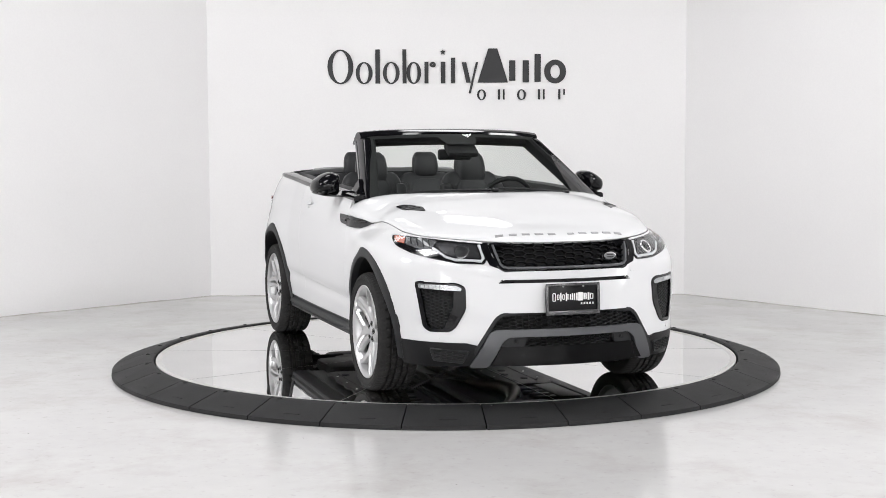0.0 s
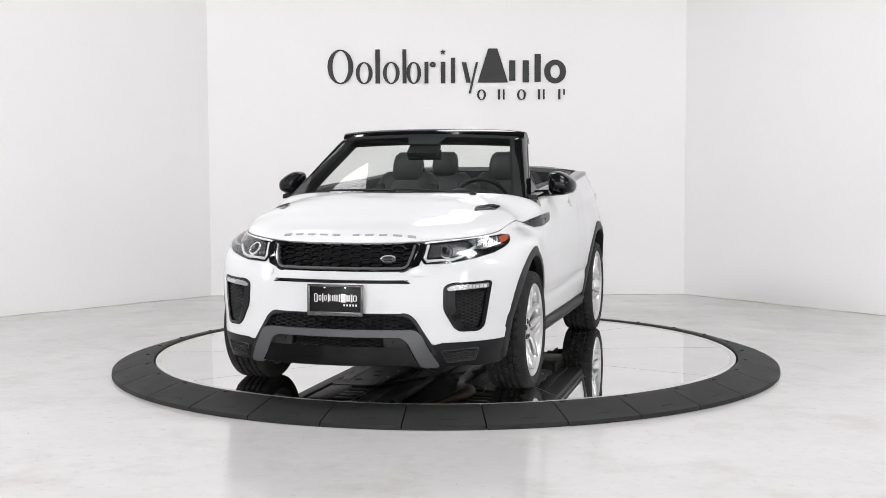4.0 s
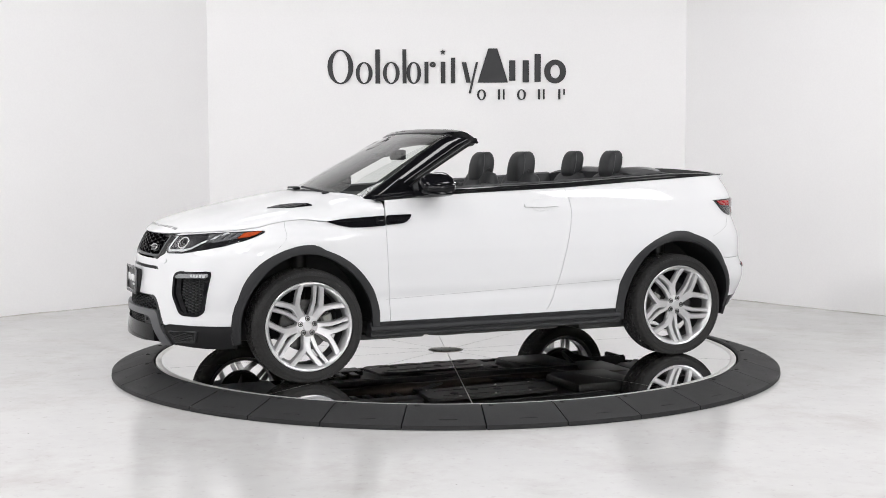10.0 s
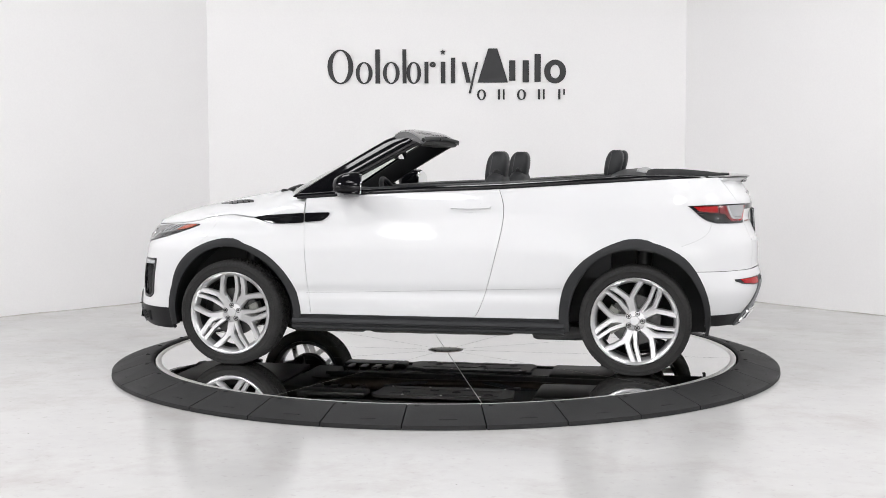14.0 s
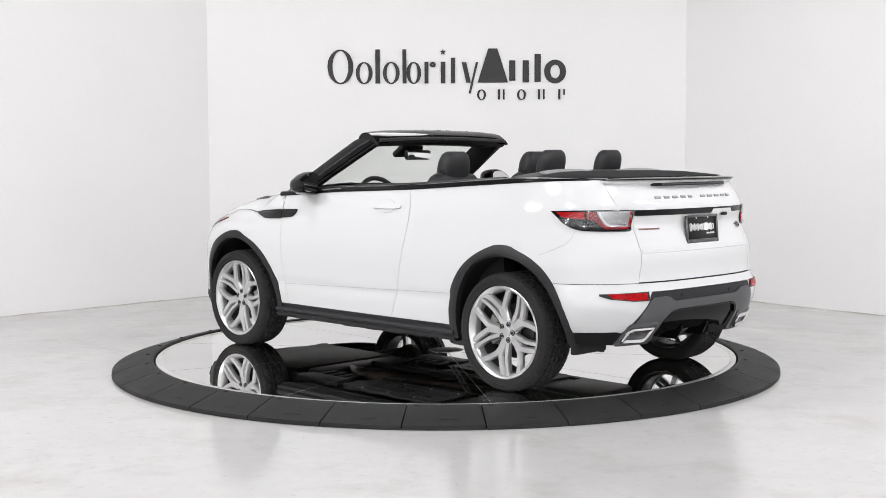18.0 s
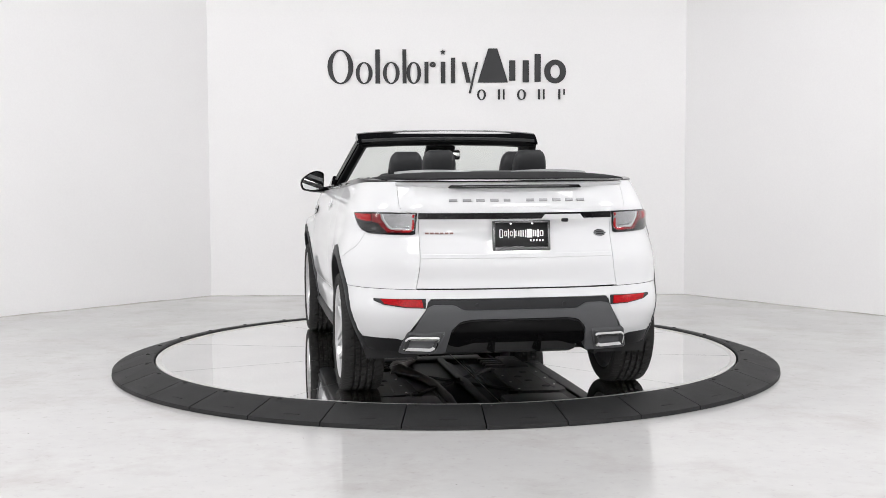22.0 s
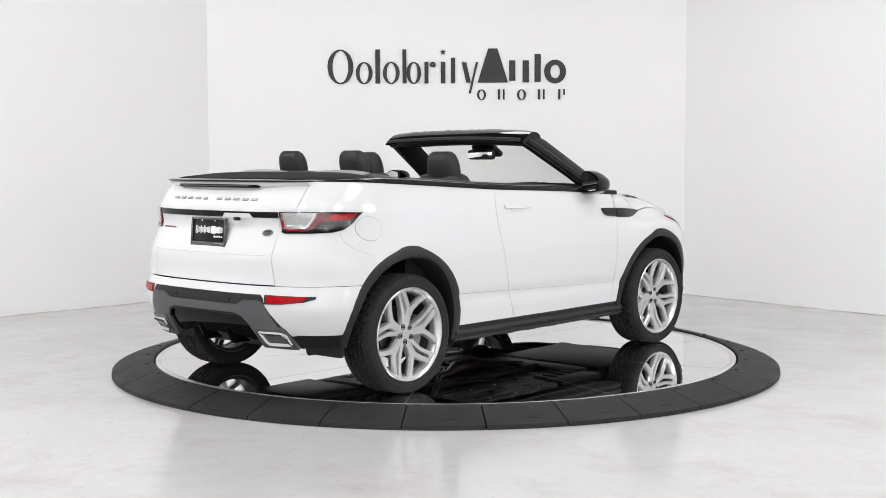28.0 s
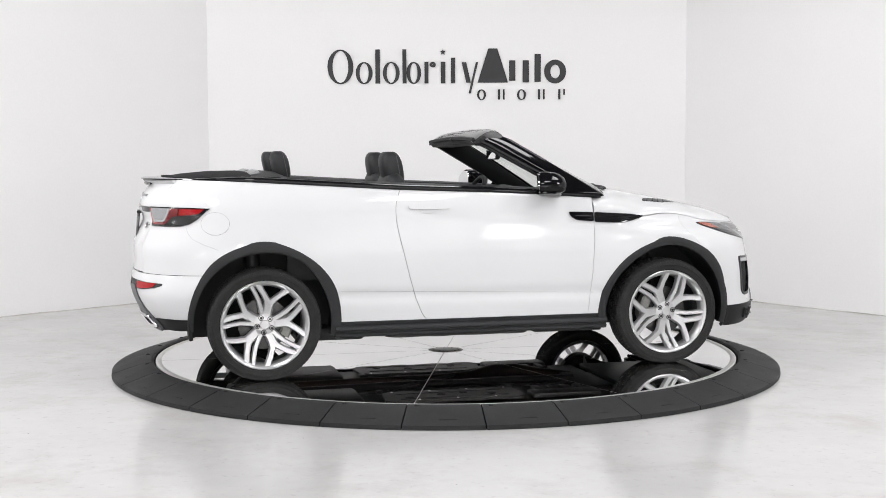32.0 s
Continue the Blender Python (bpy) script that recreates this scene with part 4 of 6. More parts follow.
GR = rounded(GRILLE, 0.03, 3)
bm = bmesh.new()
patch(bm, GRILLE, behind(ON_FRONT, 0.045), 0.06, 0, 0.02)
GRILLE_OB = part("grille", bm, M_BLACK, CAR, "black honeycomb grille in a satin grey surround")
bm = bmesh.new()
frame_ring(bm, GR, ON_FRONT, 0.016, 0.003, 0.04)
part("grille_rim", bm, M_GLOSS, GRILLE_OB, "gloss black rim")
U = [(-0.402, 0.892), (-0.396, 0.850), (-0.380, 0.790), (-0.366, 0.775), (-0.345, 0.770), (-0.2, 0.768), (0.0, 0.768), (0.2, 0.768), (0.345, 0.770), (0.366, 0.775), (0.380, 0.790), (0.396, 0.850), (0.402, 0.892)]
bm = bmesh.new()
strip(bm, U, ON_FRONT, 0.014, 0.004, 0.03)
part("grille_surround", bm, M_SATIN, GRILLE_OB, "satin grey U-shaped grille trim")
bm = bmesh.new()
honeycomb(bm, grow(GRILLE, 0.012), behind(ON_FRONT, 0.016), 0.078, 0.0300, 0.0055, 0.0, 0.02)
part("grille_mesh", bm, M_GLOSS, GRILLE_OB, "gloss black hexagon mesh")
# oval badge, plain
bm = bmesh.new()
oval = [(0.272 + 0.042 * math.cos(2 * math.pi * k / 28), 0.818 + 0.021 * math.sin(2 * math.pi * k / 28)) for k in range(28)]
patch(bm, oval, ON_FRONT, 0.03, 0.006, 0.02)
BADGE = part("badge", bm, M_SATIN, GRILLE_OB, "oval silver badge")
bm = bmesh.new()
frame_ring(bm, oval, ON_FRONT, 0.005, 0.010, 0.0)
part("badge_rim", bm, M_CHROME, BADGE)
bm = bmesh.new()
for dz in (0.006, -0.006):
    strip(bm, [(0.25, 0.818 + dz), (0.294, 0.818 + dz)], ON_FRONT, 0.006, 0.009, 0.006)
part("badge_bar", bm, M_PLATE, BADGE)

# bonnet bars in place of lettering
for k, (a, b) in enumerate(((-0.398, -0.352), (-0.322, -0.272), (-0.240, -0.196), (-0.163, -0.116), (-0.083, -0.045),
                            (0.030, 0.072), (0.102, 0.150), (0.180, 0.224), (0.255, 0.297), (0.330, 0.374))):
    bm = bmesh.new()
    pts = []
    for f in (0, 0.5, 1):
        y = -(a + (b - a) * f)
        pts.append((2.048 - 0.26 * y * y, y))
    strip(bm, pts, ON_TOP, 0.017, 0.004, 0.006)
    part("bonnet_bar", bm, M_GREYTRIM, HOOD, "small silver bar")

# headlamps
for s in (1, -1):
    def W(a, b, s=s):
        k = width(AX_F, b) / (PROF(b) + flare(AX_F, b))
        return ON_FRONT(s * a * k, b)
    shape = [(0.450, 0.896), (0.442, 0.815), (0.462, 0.789), (0.600, 0.794), (0.720, 0.820), (0.786, 0.842), (0.828, 0.872), (0.856, 0.906), (0.868, 0.930), (0.840, 0.930), (0.777, 0.924), (0.620, 0.910)]
    bm = bmesh.new()
    patch(bm, rounded(shape, 0.010, 2), W, 0.022, 0.003, 0.02)
    LAMP = part("headlamp", bm, M_LAMPBLACK, CAR, "clear headlamp with black bezel and projector")
    # bowl, light guide outline, projector, indicator
    bm = bmesh.new()
    patch(bm, [(0.482, 0.888), (0.474, 0.824), (0.598, 0.826), (0.630, 0.838), (0.654, 0.866), (0.676, 0.896), (0.620, 0.900)], W, 0.025, 0.005, 0.004)
    part("lamp_bowl", bm, M_BOWL, LAMP, "dark bright-metal lamp bowl")
    bm = bmesh.new()
    strip(bm, [(0.470, 0.890), (0.460, 0.822), (0.474, 0.806), (0.600, 0.812), (0.640, 0.826), (0.670, 0.858), (0.715, 0.890), (0.760, 0.918)], W, 0.015, 0.007, 0.006)
    part("light_guide", bm, M_LAMPWHITE, LAMP, "white L-shaped daytime light guide")
    bm = bmesh.new()
    p, n = W(0.555, 0.855)
    rot = n.to_track_quat("Y", "Z").to_matrix().to_4x4()
    revolve(bm, [(0.032, 0.002), (0.035, 0.009), (0.041, 0.009), (0.044, 0.002), (0.044, -0.01), (0.032, -0.01)], 28, "y", True)
    bmesh.ops.transform(bm, matrix=Matrix.Translation(p) @ rot, verts=bm.verts)
    part("projector_ring", bm, M_CHROME, LAMP)
    bm = bmesh.new()
    revolve(bm, [(0.0, 0.010), (0.012, 0.009), (0.024, 0.005), (0.032, -0.002)], 28)
    bmesh.ops.transform(bm, matrix=Matrix.Translation(p) @ rot, verts=bm.verts)
    part("projector_lens", bm, M_GLOSS, LAMP)
    bm = bmesh.new()
    patch(bm, [(0.670, 0.905), (0.690, 0.862), (0.740, 0.862), (0.795, 0.884), (0.812, 0.918), (0.750, 0.917)], W, 0.03, 0.006, 0.004)
    part("reflector", bm, M_LAMPGREY, LAMP)
    for q in range(4):
        bm = bmesh.new()
        strip(bm, [(0.695 + 0.026 * q, 0.868 + 0.006 * q), (0.712 + 0.026 * q, 0.908 + 0.002 * q)], W, 0.004, 0.009, 0.006)
        part("reflector_rib", bm, M_PLASTIC, LAMP)
    bm = bmesh.new()
    patch(bm, [(0.812, 0.916), (0.803, 0.888), (0.830, 0.894), (0.848, 0.908), (0.857, 0.925), (0.836, 0.923)], W, 0.02, 0.0065, 0.004)
    part("indicator", bm, M_AMBER, LAMP, "amber side indicator")
    bm = bmesh.new()
    patch(bm, rounded(shape, 0.010, 2), W, 0.022, 0.010, 0.002)
    part("lens_cover", bm, M_LENS, LAMP, "clear lens cover")
    bm = bmesh.new()
    patch(bm, [(0.428, 0.902), (0.398, 0.788), (0.384, 0.764), (0.436, 0.784), (0.446, 0.815), (0.456, 0.900)], W, 0.02, 0.0018, 0.01)
    part("lamp_infill", bm, M_GLOSS, LAMP, "gloss black panel beside the grille")
    # washer cover
    bm = bmesh.new()
    patch(bm, rounded([(0.405, 0.728), (0.405, 0.757), (0.476, 0.757), (0.480, 0.741), (0.466, 0.727)], 0.010, 3), W, 0.03, 0.0035, 0.005)
    part("washer_cover", bm, M_WHITE, CAR)
    # fog intake
    FR = rounded(FOG, 0.022, 3)
    bm = bmesh.new()
    patch(bm, FOG, behind(W, 0.03), 0.05, 0, 0.01)
    FOGP = part("fog_intake", bm, M_BLACK, CAR, "black side intake with fog lamp strip")
    bm = bmesh.new()
    frame_ring(bm, FR, W, 0.016, 0.004, 0.03)
    part("intake_frame", bm, M_GLOSS, FOGP)
    bm = bmesh.new()
    patch(bm, [(0.574, 0.642), (0.626, 0.644), (0.630, 0.562), (0.672, 0.448), (0.676, 0.434), (0.640, 0.438), (0.576, 0.545)], behind(W, 0.006), 0.04, 0, 0.02)
    part("intake_cheek", bm, M_GLOSS, FOGP)
    bm = bmesh.new()
    honeycomb(bm, [(0.775, 0.650), (0.630, 0.646), (0.634, 0.562), (0.676, 0.440), (0.740, 0.434), (0.768, 0.52)], behind(W, 0.012), 0.026, 0.018, 0.005, 0.0, 0.012)
    tagged(part("intake_mesh", bm, M_PLASTIC, FOGP), kind="stuff")
    bm = bmesh.new()
    patch(bm, rounded([(0.784, 0.682), (0.612, 0.674), (0.584, 0.660), (0.588, 0.645), (0.782, 0.656)], 0.008, 2), W, 0.03, 0.004, 0.02)
    part("fog_lamp", bm, M_LAMPGREY, FOGP, "clear horizontal fog lamp strip")
    for q in range(5):
        bm = bmesh.new()
        patch(bm, [(0.690 + 0.017 * q, 0.657), (0.702 + 0.017 * q, 0.658), (0.702 + 0.017 * q, 0.674), (0.690 + 0.017 * q, 0.673)], W, 0.03, 0.006, 0.003)
        part("fog_cell", bm, M_LAMPWHITE, FOGP)
    # parking sensor
    bm = bmesh.new()
    patch(bm, [(0.70 + 0.010 * math.cos(k * math.pi / 7), 0.395 + 0.010 * math.sin(k * math.pi / 7)) for k in range(14)], W, 0.03, 0.003, 0.004)
    part("parking_sensor", bm, M_WHITE, CAR)

# slot under the grille
bm = bmesh.new()
patch(bm, grow(SLOT, 0.01), behind(ON_FRONT, 0.02), 0.05, 0, 0.01)
part("air_slot", bm, M_BLACK, CAR)
bm = bmesh.new()
frame_ring(bm, SLOT, ON_FRONT, 0.004, 0.002, 0.02)
part("slot_frame", bm, M_GLOSS, CAR)

# dark lower bumper wrap
cols = [col_front(i, -1) for i in range(46, 0, -1)] + [col_front(i, 1) for i in range(0, 47)]
LOWER = panel("lower_bumper", cols, lambda p: 0.222 + 0.014 * ramp((p.x - 1.90) / 0.25), lambda p: LOW, 12, [(INTAKE, False)], "dark grey plastic lower front bumper", material=M_CLADLOW)
bm = bmesh.new()
patch(bm, INTAKE, behind(ON_FRONT, 0.05), 0.06, 0, 0.02)
part("intake_back", bm, M_BLACK, LOWER)
TOPI = [(-0.510, 0.355), (-0.422, 0.498), (-0.386, 0.518), (0.386, 0.518), (0.422, 0.498), (0.510, 0.355), (0.47, 0.355), (0.43, 0.440), (-0.43, 0.440), (-0.47, 0.355)]
bm = bmesh.new()
honeycomb(bm, TOPI, behind(ON_FRONT, 0.012), 0.048, 0.0205, 0.0045, 0.0, 0.016)
tagged(part("lower_mesh", bm, M_PLASTIC, LOWER), kind="stuff")
bm = bmesh.new()
frame_ring(bm, rounded(INTAKE, 0.03, 3), ON_FRONT, 0.016, 0.004, 0.04)
part("intake_frame", bm, M_CLAD, LOWER)
SKID_O = [(-0.552, 0.232), (-0.456, 0.418), (-0.424, 0.438), (0.424, 0.438), (0.456, 0.418), (0.552, 0.232), (0.455, 0.232), (0.390, 0.375), (0.355, 0.398), (-0.355, 0.398), (-0.390, 0.375), (-0.455, 0.232)]
bm = bmesh.new()
patch(bm, rounded(SKID_O, 0.022, 3), ON_FRONT, 0.035, 0.012, 0.05)
part("skid_bar", bm, M_SATIN, LOWER, "satin grey skid bar")
bm = bmesh.new()
honeycomb(bm, [(-0.26, 0.352), (-0.25, 0.392), (0.25, 0.392), (0.26, 0.352)], behind(ON_FRONT, 0.014), 0.044, 0.018, 0.0045, 0.0, 0.014)
tagged(part("centre_mesh", bm, M_PLASTIC, LOWER), kind="stuff")
bm = bmesh.new()
patch(bm, rounded([(-0.385, 0.372), (-0.355, 0.396), (-0.262, 0.396), (-0.270, 0.345), (-0.395, 0.335)], 0.01), behind(ON_FRONT, 0.004), 0.04, 0, 0.02)
part("sensor_panel", bm, M_CLAD, LOWER)
bm = bmesh.new()
patch(bm, rounded([(0.385, 0.372), (0.355, 0.396), (0.262, 0.396), (0.270, 0.345), (0.395, 0.335)], 0.01), behind(ON_FRONT, 0.004), 0.04, 0, 0.02)
part("sensor_panel", bm, M_CLAD, LOWER)
for s in (1, -1):
    bm = bmesh.new()
    tube(bm, [ON_FRONT(s * 0.315, 0.372)[0] + Vector((d, 0, 0)) for d in (-0.01, 0.006)], 0.011, 12)
    part("parking_sensor", fix(bm), M_PLASTIC, LOWER)
bm = bmesh.new()


def lip_at(y, z):
    # the lip runs forward to a rounded lower edge
    t = (0.345 - z) / 0.12
    return Vector((front_x(y, 0.345) + 0.004 + 0.020 * t - 0.03 * max(t - 0.75, 0), y, z)), Vector((1, 0, 0.15 - 0.5 * max(t - 0.75, 0))).normalized()


patch(bm, [(-0.40, 0.345), (0.40, 0.345), (0.448, 0.250), (0.30, 0.242), (-0.30, 0.242), (-0.448, 0.250)], lip_at, 0.03, 0.0, 0.05)
part("lower_lip", bm, M_LIP, LOWER, "gloss black lower lip")
for sgn in (1, -1):
    quad = [(sgn * 0.556, 0.322), (sgn * 0.738, 0.332), (sgn * 0.715, 0.262), (sgn * 0.580, 0.254)]
    bm = bmesh.new()
    patch(bm, quad, ON_FRONT, 0.04, 0.003, 0.01)
    CV = part("corner_vent", bm, M_BLACK, LOWER)
    bm = bmesh.new()
    honeycomb(bm, grow(quad, -0.016), ON_FRONT, 0.034, 0.015, 0.004, 0.006, 0.005)
    tagged(part("corner_mesh", bm, M_PLASTIC, CV), kind="stuff")
    bm = bmesh.new()
    frame_ring(bm, rounded(quad, 0.012, 3), ON_FRONT, 0.010, 0.012, 0.0)
    part("vent_frame", bm, M_CLAD, CV)


# number plates: plain bars only
def plate(name, centre, normal, w, h, parent):
    rot = Vector(normal).to_track_quat("Y", "Z").to_matrix().to_4x4()
    m = Matrix.Translation(centre) @ rot
    bm = bmesh.new()
    box(bm, 0, 0, 0, w - 0.01, 0.008, h - 0.01, 0.002)
    bmesh.ops.transform(bm, matrix=m, verts=bm.verts)
    P = part(name, bm, M_PLATE, parent, "black display plate with white bars in a chrome frame")
    bm = bmesh.new()
    for sgn in (1, -1):
        box(bm, sgn * (w / 2 - 0.008), 0.006, 0, 0.016, 0.014, h, 0.004)
    box(bm, 0, 0.006, h / 2 - 0.007, w, 0.013, 0.014, 0.004)
    box(bm, 0, 0.006, -h / 2 + 0.013, w, 0.013, 0.026, 0.004)
    bmesh.ops.transform(bm, matrix=m, verts=bm.verts)
    part("plate_frame", bm, M_FRAME, P)
    bm = bmesh.new()
    bars = [(-0.112, 0.020, 0.050, True), (-0.088, 0.014, 0.030, True), (-0.072, 0.006, 0.046, False), (-0.056, 0.014, 0.030, True), (-0.039, 0.006, 0.046, False), (-0.029, 0.010, 0.030, True),
            (-0.014, 0.006, 0.030, False), (-0.002, 0.006, 0.036, False), (0.010, 0.006, 0.036, False), (0.024, 0.007, 0.040, False),
            (0.046, 0.028, 0.046, False), (0.068, 0.008, 0.034, False), (0.080, 0.008, 0.034, False), (0.094, 0.009, 0.042, False), (0.113, 0.020, 0.034, True)]
    for cx, bw, bh, ring in bars:
        xx = -cx
        if ring:
            box(bm, xx - bw * 0.38, 0.0055, 0.012, bw * 0.24, 0.004, bh * 0.8)
            box(bm, xx + bw * 0.38, 0.0055, 0.012, bw * 0.24, 0.004, bh * 0.8)
            box(bm, xx, 0.0055, 0.012 + bh * 0.42, bw * 0.7, 0.004, 0.004)
            box(bm, xx, 0.0055, 0.012 - bh * 0.42, bw * 0.7, 0.004, 0.004)
        else:
            box(bm, xx, 0.0055, 0.012, bw, 0.004, bh)
    for k in range(5):
        box(bm, -(0.052 + 0.017 * k), 0.0055, -0.026, 0.008, 0.004, 0.011)
    bmesh.ops.transform(bm, matrix=m, verts=bm.verts)
    tagged(part("plate_bars", bm, M_PLATEW, P), kind="stuff")
    for sgn in (1, -1):
        bm = bmesh.new()
        tube(bm, [m @ Vector((sgn * 0.06, 0.004, h / 2 - 0.016)), m @ Vector((sgn * 0.06, 0.011, h / 2 - 0.016))], 0.006, 10)
        part("plate_screw", fix(bm), M_CHROME, P)
    bm = bmesh.new()
    box(bm, 0, 0.0135, -h / 2 + 0.013, w * 0.72, 0.002, 0.008)
    bmesh.ops.transform(bm, matrix=m, verts=bm.verts)
    part("frame_bar", bm, M_SATIN, P)


pc, pn = ON_FRONT(0, 0.598)
plate("front_plate", pc + Vector((0.022, 0.0, 0)), (1, 0, 0.03), 0.322, 0.172, CAR)
bm = bmesh.new()
box(bm, pc.x + 0.004, 0, 0.598, 0.03, 0.30, 0.15, 0.006)
part("plate_holder", bm, M_PLASTIC, CAR)

# bonnet vents
for s in (1, -1):
    def T(a, b, s=s):
        return ON_TOP(a, s * b)
    bm = bmesh.new()
    patch(bm, rounded([(1.49, 0.600), (1.40, 0.590), (1.235, 0.655), (1.215, 0.700), (1.36, 0.700)], 0.015), T, 0.05, 0.004, 0.012)
    VENT = part("bonnet_vent", bm, M_GLOSS, HOOD, "black slatted bonnet vent")
    for q in range(4):
        bm = bmesh.new()
        strip(bm, [(1.405 - 0.043 * q, 0.605 + 0.015 * q), (1.375 - 0.040 * q, 0.688)], T, 0.010, 0.0065, 0.006)
        part("vent_slat", bm, M_PLASTIC, VENT)
    # fender vent, split by the door seam
    side = on_side(s)
    for nm, pl in (("fender_vent", [(1.172, 0.978), (1.06, 0.995), (0.806, 1.010), (0.806, 0.947), (0.95, 0.940), (1.03, 0.940), (1.09, 0.952)]),
                   ("door_vent", [(0.799, 1.011), (0.628, 1.016), (0.640, 0.991), (0.668, 0.968), (0.69, 0.960), (0.799, 0.951)])):
        bm = bmesh.new()
        patch(bm, rounded(pl, 0.012, 2), side, 0.012, 0.010, 0.022)
        VV = part(nm, bm, M_GLOSS, CAR, "gloss black side vent blade")
        bm = bmesh.new()
        x0, x1 = (1.10, 0.825) if nm == "fender_vent" else (0.785, 0.67)
        strip(bm, [(x0, 0.980), ((x0 + x1) / 2, 0.983), (x1, 0.986)], side, 0.012, 0.0135, 0.008)
        part("vent_ridge", bm, M_GLOSS, VV)
# ---------- windscreen frame ----------


def base_edge(t):
    """Lower edge of the windscreen, t from -1 (right) to 1."""
    return Vector((1.080 - 0.130 * abs(t) ** 2.2, 0.785 * t, 1.150 - 0.050 * t * t))


def top_edge(t):
    return Vector((0.315 - 0.07 * t * t, 0.605 * t, 1.539 - 0.017 * t * t))


P_FRONT = [(0.950, 1.096), (0.72, 1.243), (0.48, 1.390), (0.315, 1.488), (0.215, 1.526)]
P_REAR = [(0.720, 1.104), (0.50, 1.240), (0.29, 1.358), (0.150, 1.436), (0.085, 1.466)]


def along(nodes, u):
    """A place at u from 0 to 1 along an open line of nodes."""
    v = min(max(u, 0.0), 1.0) * (len(nodes) - 1)
    i = min(int(v), len(nodes) - 2)
    return Vector(nodes[i]).lerp(Vector(nodes[i + 1]), v - i)


def pillar_point(s, u, f, dy):
    """On a windscreen pillar: u up its length, f from its front to its rear edge, dy outwards."""
    q = along(P_FRONT, u).lerp(along(P_REAR, u), f)
    return Vector((q.x, s * (0.803 - (q.y - 1.09) * 0.40 + dy), q.y))


for s in (1, -1):
    steps = [k / 20 for k in range(21)]
    bm = bmesh.new()
    loft(bm, [[pillar_point(s, u, f, dy) for f, dy in ((0.0, -0.012), (0.05, -0.002), (0.14, 0.003), (0.45, 0.006), (0.80, 0.002), (0.93, -0.006), (0.95, -0.018), (0.95, -0.05), (0.3, -0.055), (0.0, -0.05))] for u in steps])
    PIL = part("windscreen_pillar", fix(bm), M_GLOSS, CAR, "gloss black windscreen pillar")
    bm = bmesh.new()
    loft(bm, [[pillar_point(s, u, f, dy) for f, dy in ((0.955, -0.016), (1.04, -0.022), (1.08, -0.035), (1.06, -0.066), (0.5, -0.098), (0.08, -0.088), (0.02, -0.062), (0.955, -0.056))] for u in steps])
    part("pillar_lining", fix(bm), M_PLASTIC, PIL, "matt black inner pillar lining")
    bm = bmesh.new()
    tube(bm, [pillar_point(s, u, 0.62, 0.0055) for u in steps[1:]], 0.0028, 6)
    part("pillar_strip", fix(bm), M_SATIN, PIL)

rings, low = [], []
for k in range(33):
    t = k / 32 * 2 - 1
    y = 0.645 * t
    c = 1 - t * t
    dx, dz = 0.075 * c, 0.017 * c
    drop, tuck_in = -0.008 * abs(t) ** 8, 0.058 * t * t
    sec = [(0.250, 1.512), (0.246, 1.526), (0.205, 1.546), (0.155, 1.551), (0.105, 1.541), (0.050, 1.515), (0.004, 1.486), (-0.004, 1.476), (0.006, 1.468), (0.06, 1.476), (0.15, 1.488), (0.22, 1.494)]
    rings.append([Vector((x + dx + tuck_in * (1 - max(x, 0.0) / 0.25), y, z + dz + drop)) for x, z in sec])
bm = bmesh.new()
loft(bm, rings)
HEAD = part("windscreen_header", fix(bm), M_GLOSS, CAR, "gloss black windscreen header rail")
# inner header lining, latch and seal
bm = bmesh.new()
rings = []
for k in range(25):
    t = k / 24 * 2 - 1
    y = 0.618 * t
    c = 1 - t * t
    dx, dz = 0.072 * c, 0.017 * c
    rings.append([Vector((x + dx + 0.058 * t * t * (1 - x / 0.25), y, z + dz)) for x, z in ((0.225, 1.494), (0.02, 1.480), (0.006, 1.466), (0.03, 1.446), (0.20, 1.440), (0.245, 1.462))])
loft(bm, rings)
part("header_lining", fix(bm), M_PLASTIC, HEAD, "matt black header lining")
bm = bmesh.new()
rings = []
for k in range(25):
    t = k / 24 * 2 - 1
    c = 1 - t * t
    q = Vector((0.004 + 0.058 + 0.017 * c, 0.62 * t, 1.492 + 0.017 * c))
    rings.append([q + Vector((a, 0, b)) for a, b in ((0.006, 0.008), (-0.010, 0.002), (-0.012, -0.014), (0.004, -0.026), (0.014, -0.02))])
loft(bm, rings)
part("header_seal", fix(bm), M_BLACK, HEAD, "black rubber seal")
bm = bmesh.new()
box(bm, 0.085, 0, 1.497, 0.05, 0.05, 0.02, 0.006)
part("roof_latch", bm, M_PLASTIC, HEAD)
for sgn in (1, -1):
    bm = bmesh.new()
    box(bm, 0.175, sgn * 0.28, 1.464, 0.13, 0.36, 0.012, 0.005)
    part("sun_visor", bm, M_PLASTIC, HEAD)

# glass
bm = bmesh.new()
grid = []
NU, NV = 28, 14
for i in range(NV + 1):
    v = i / NV
    line = []
    for j in range(NU + 1):
        t = (j / NU * 2 - 1)
        p = base_edge(t).lerp(top_edge(t), v) + Vector((0.006, 0, 0.005)) * math.sin(math.pi * v)
        line.append(bm.verts.new(p))
    grid.append(line)
for a, b in zip(grid, grid[1:]):
    for j in range(NU):
        bm.faces.new((a[j], a[j + 1], b[j + 1], b[j]))
bm.normal_update()
if sum(f.normal.x for f in bm.faces) < 0:
    bmesh.ops.reverse_faces(bm, faces=bm.faces[:])
GLASS = part("windscreen", bm, M_GLASS, CAR, "clear laminated windscreen with black edge band")


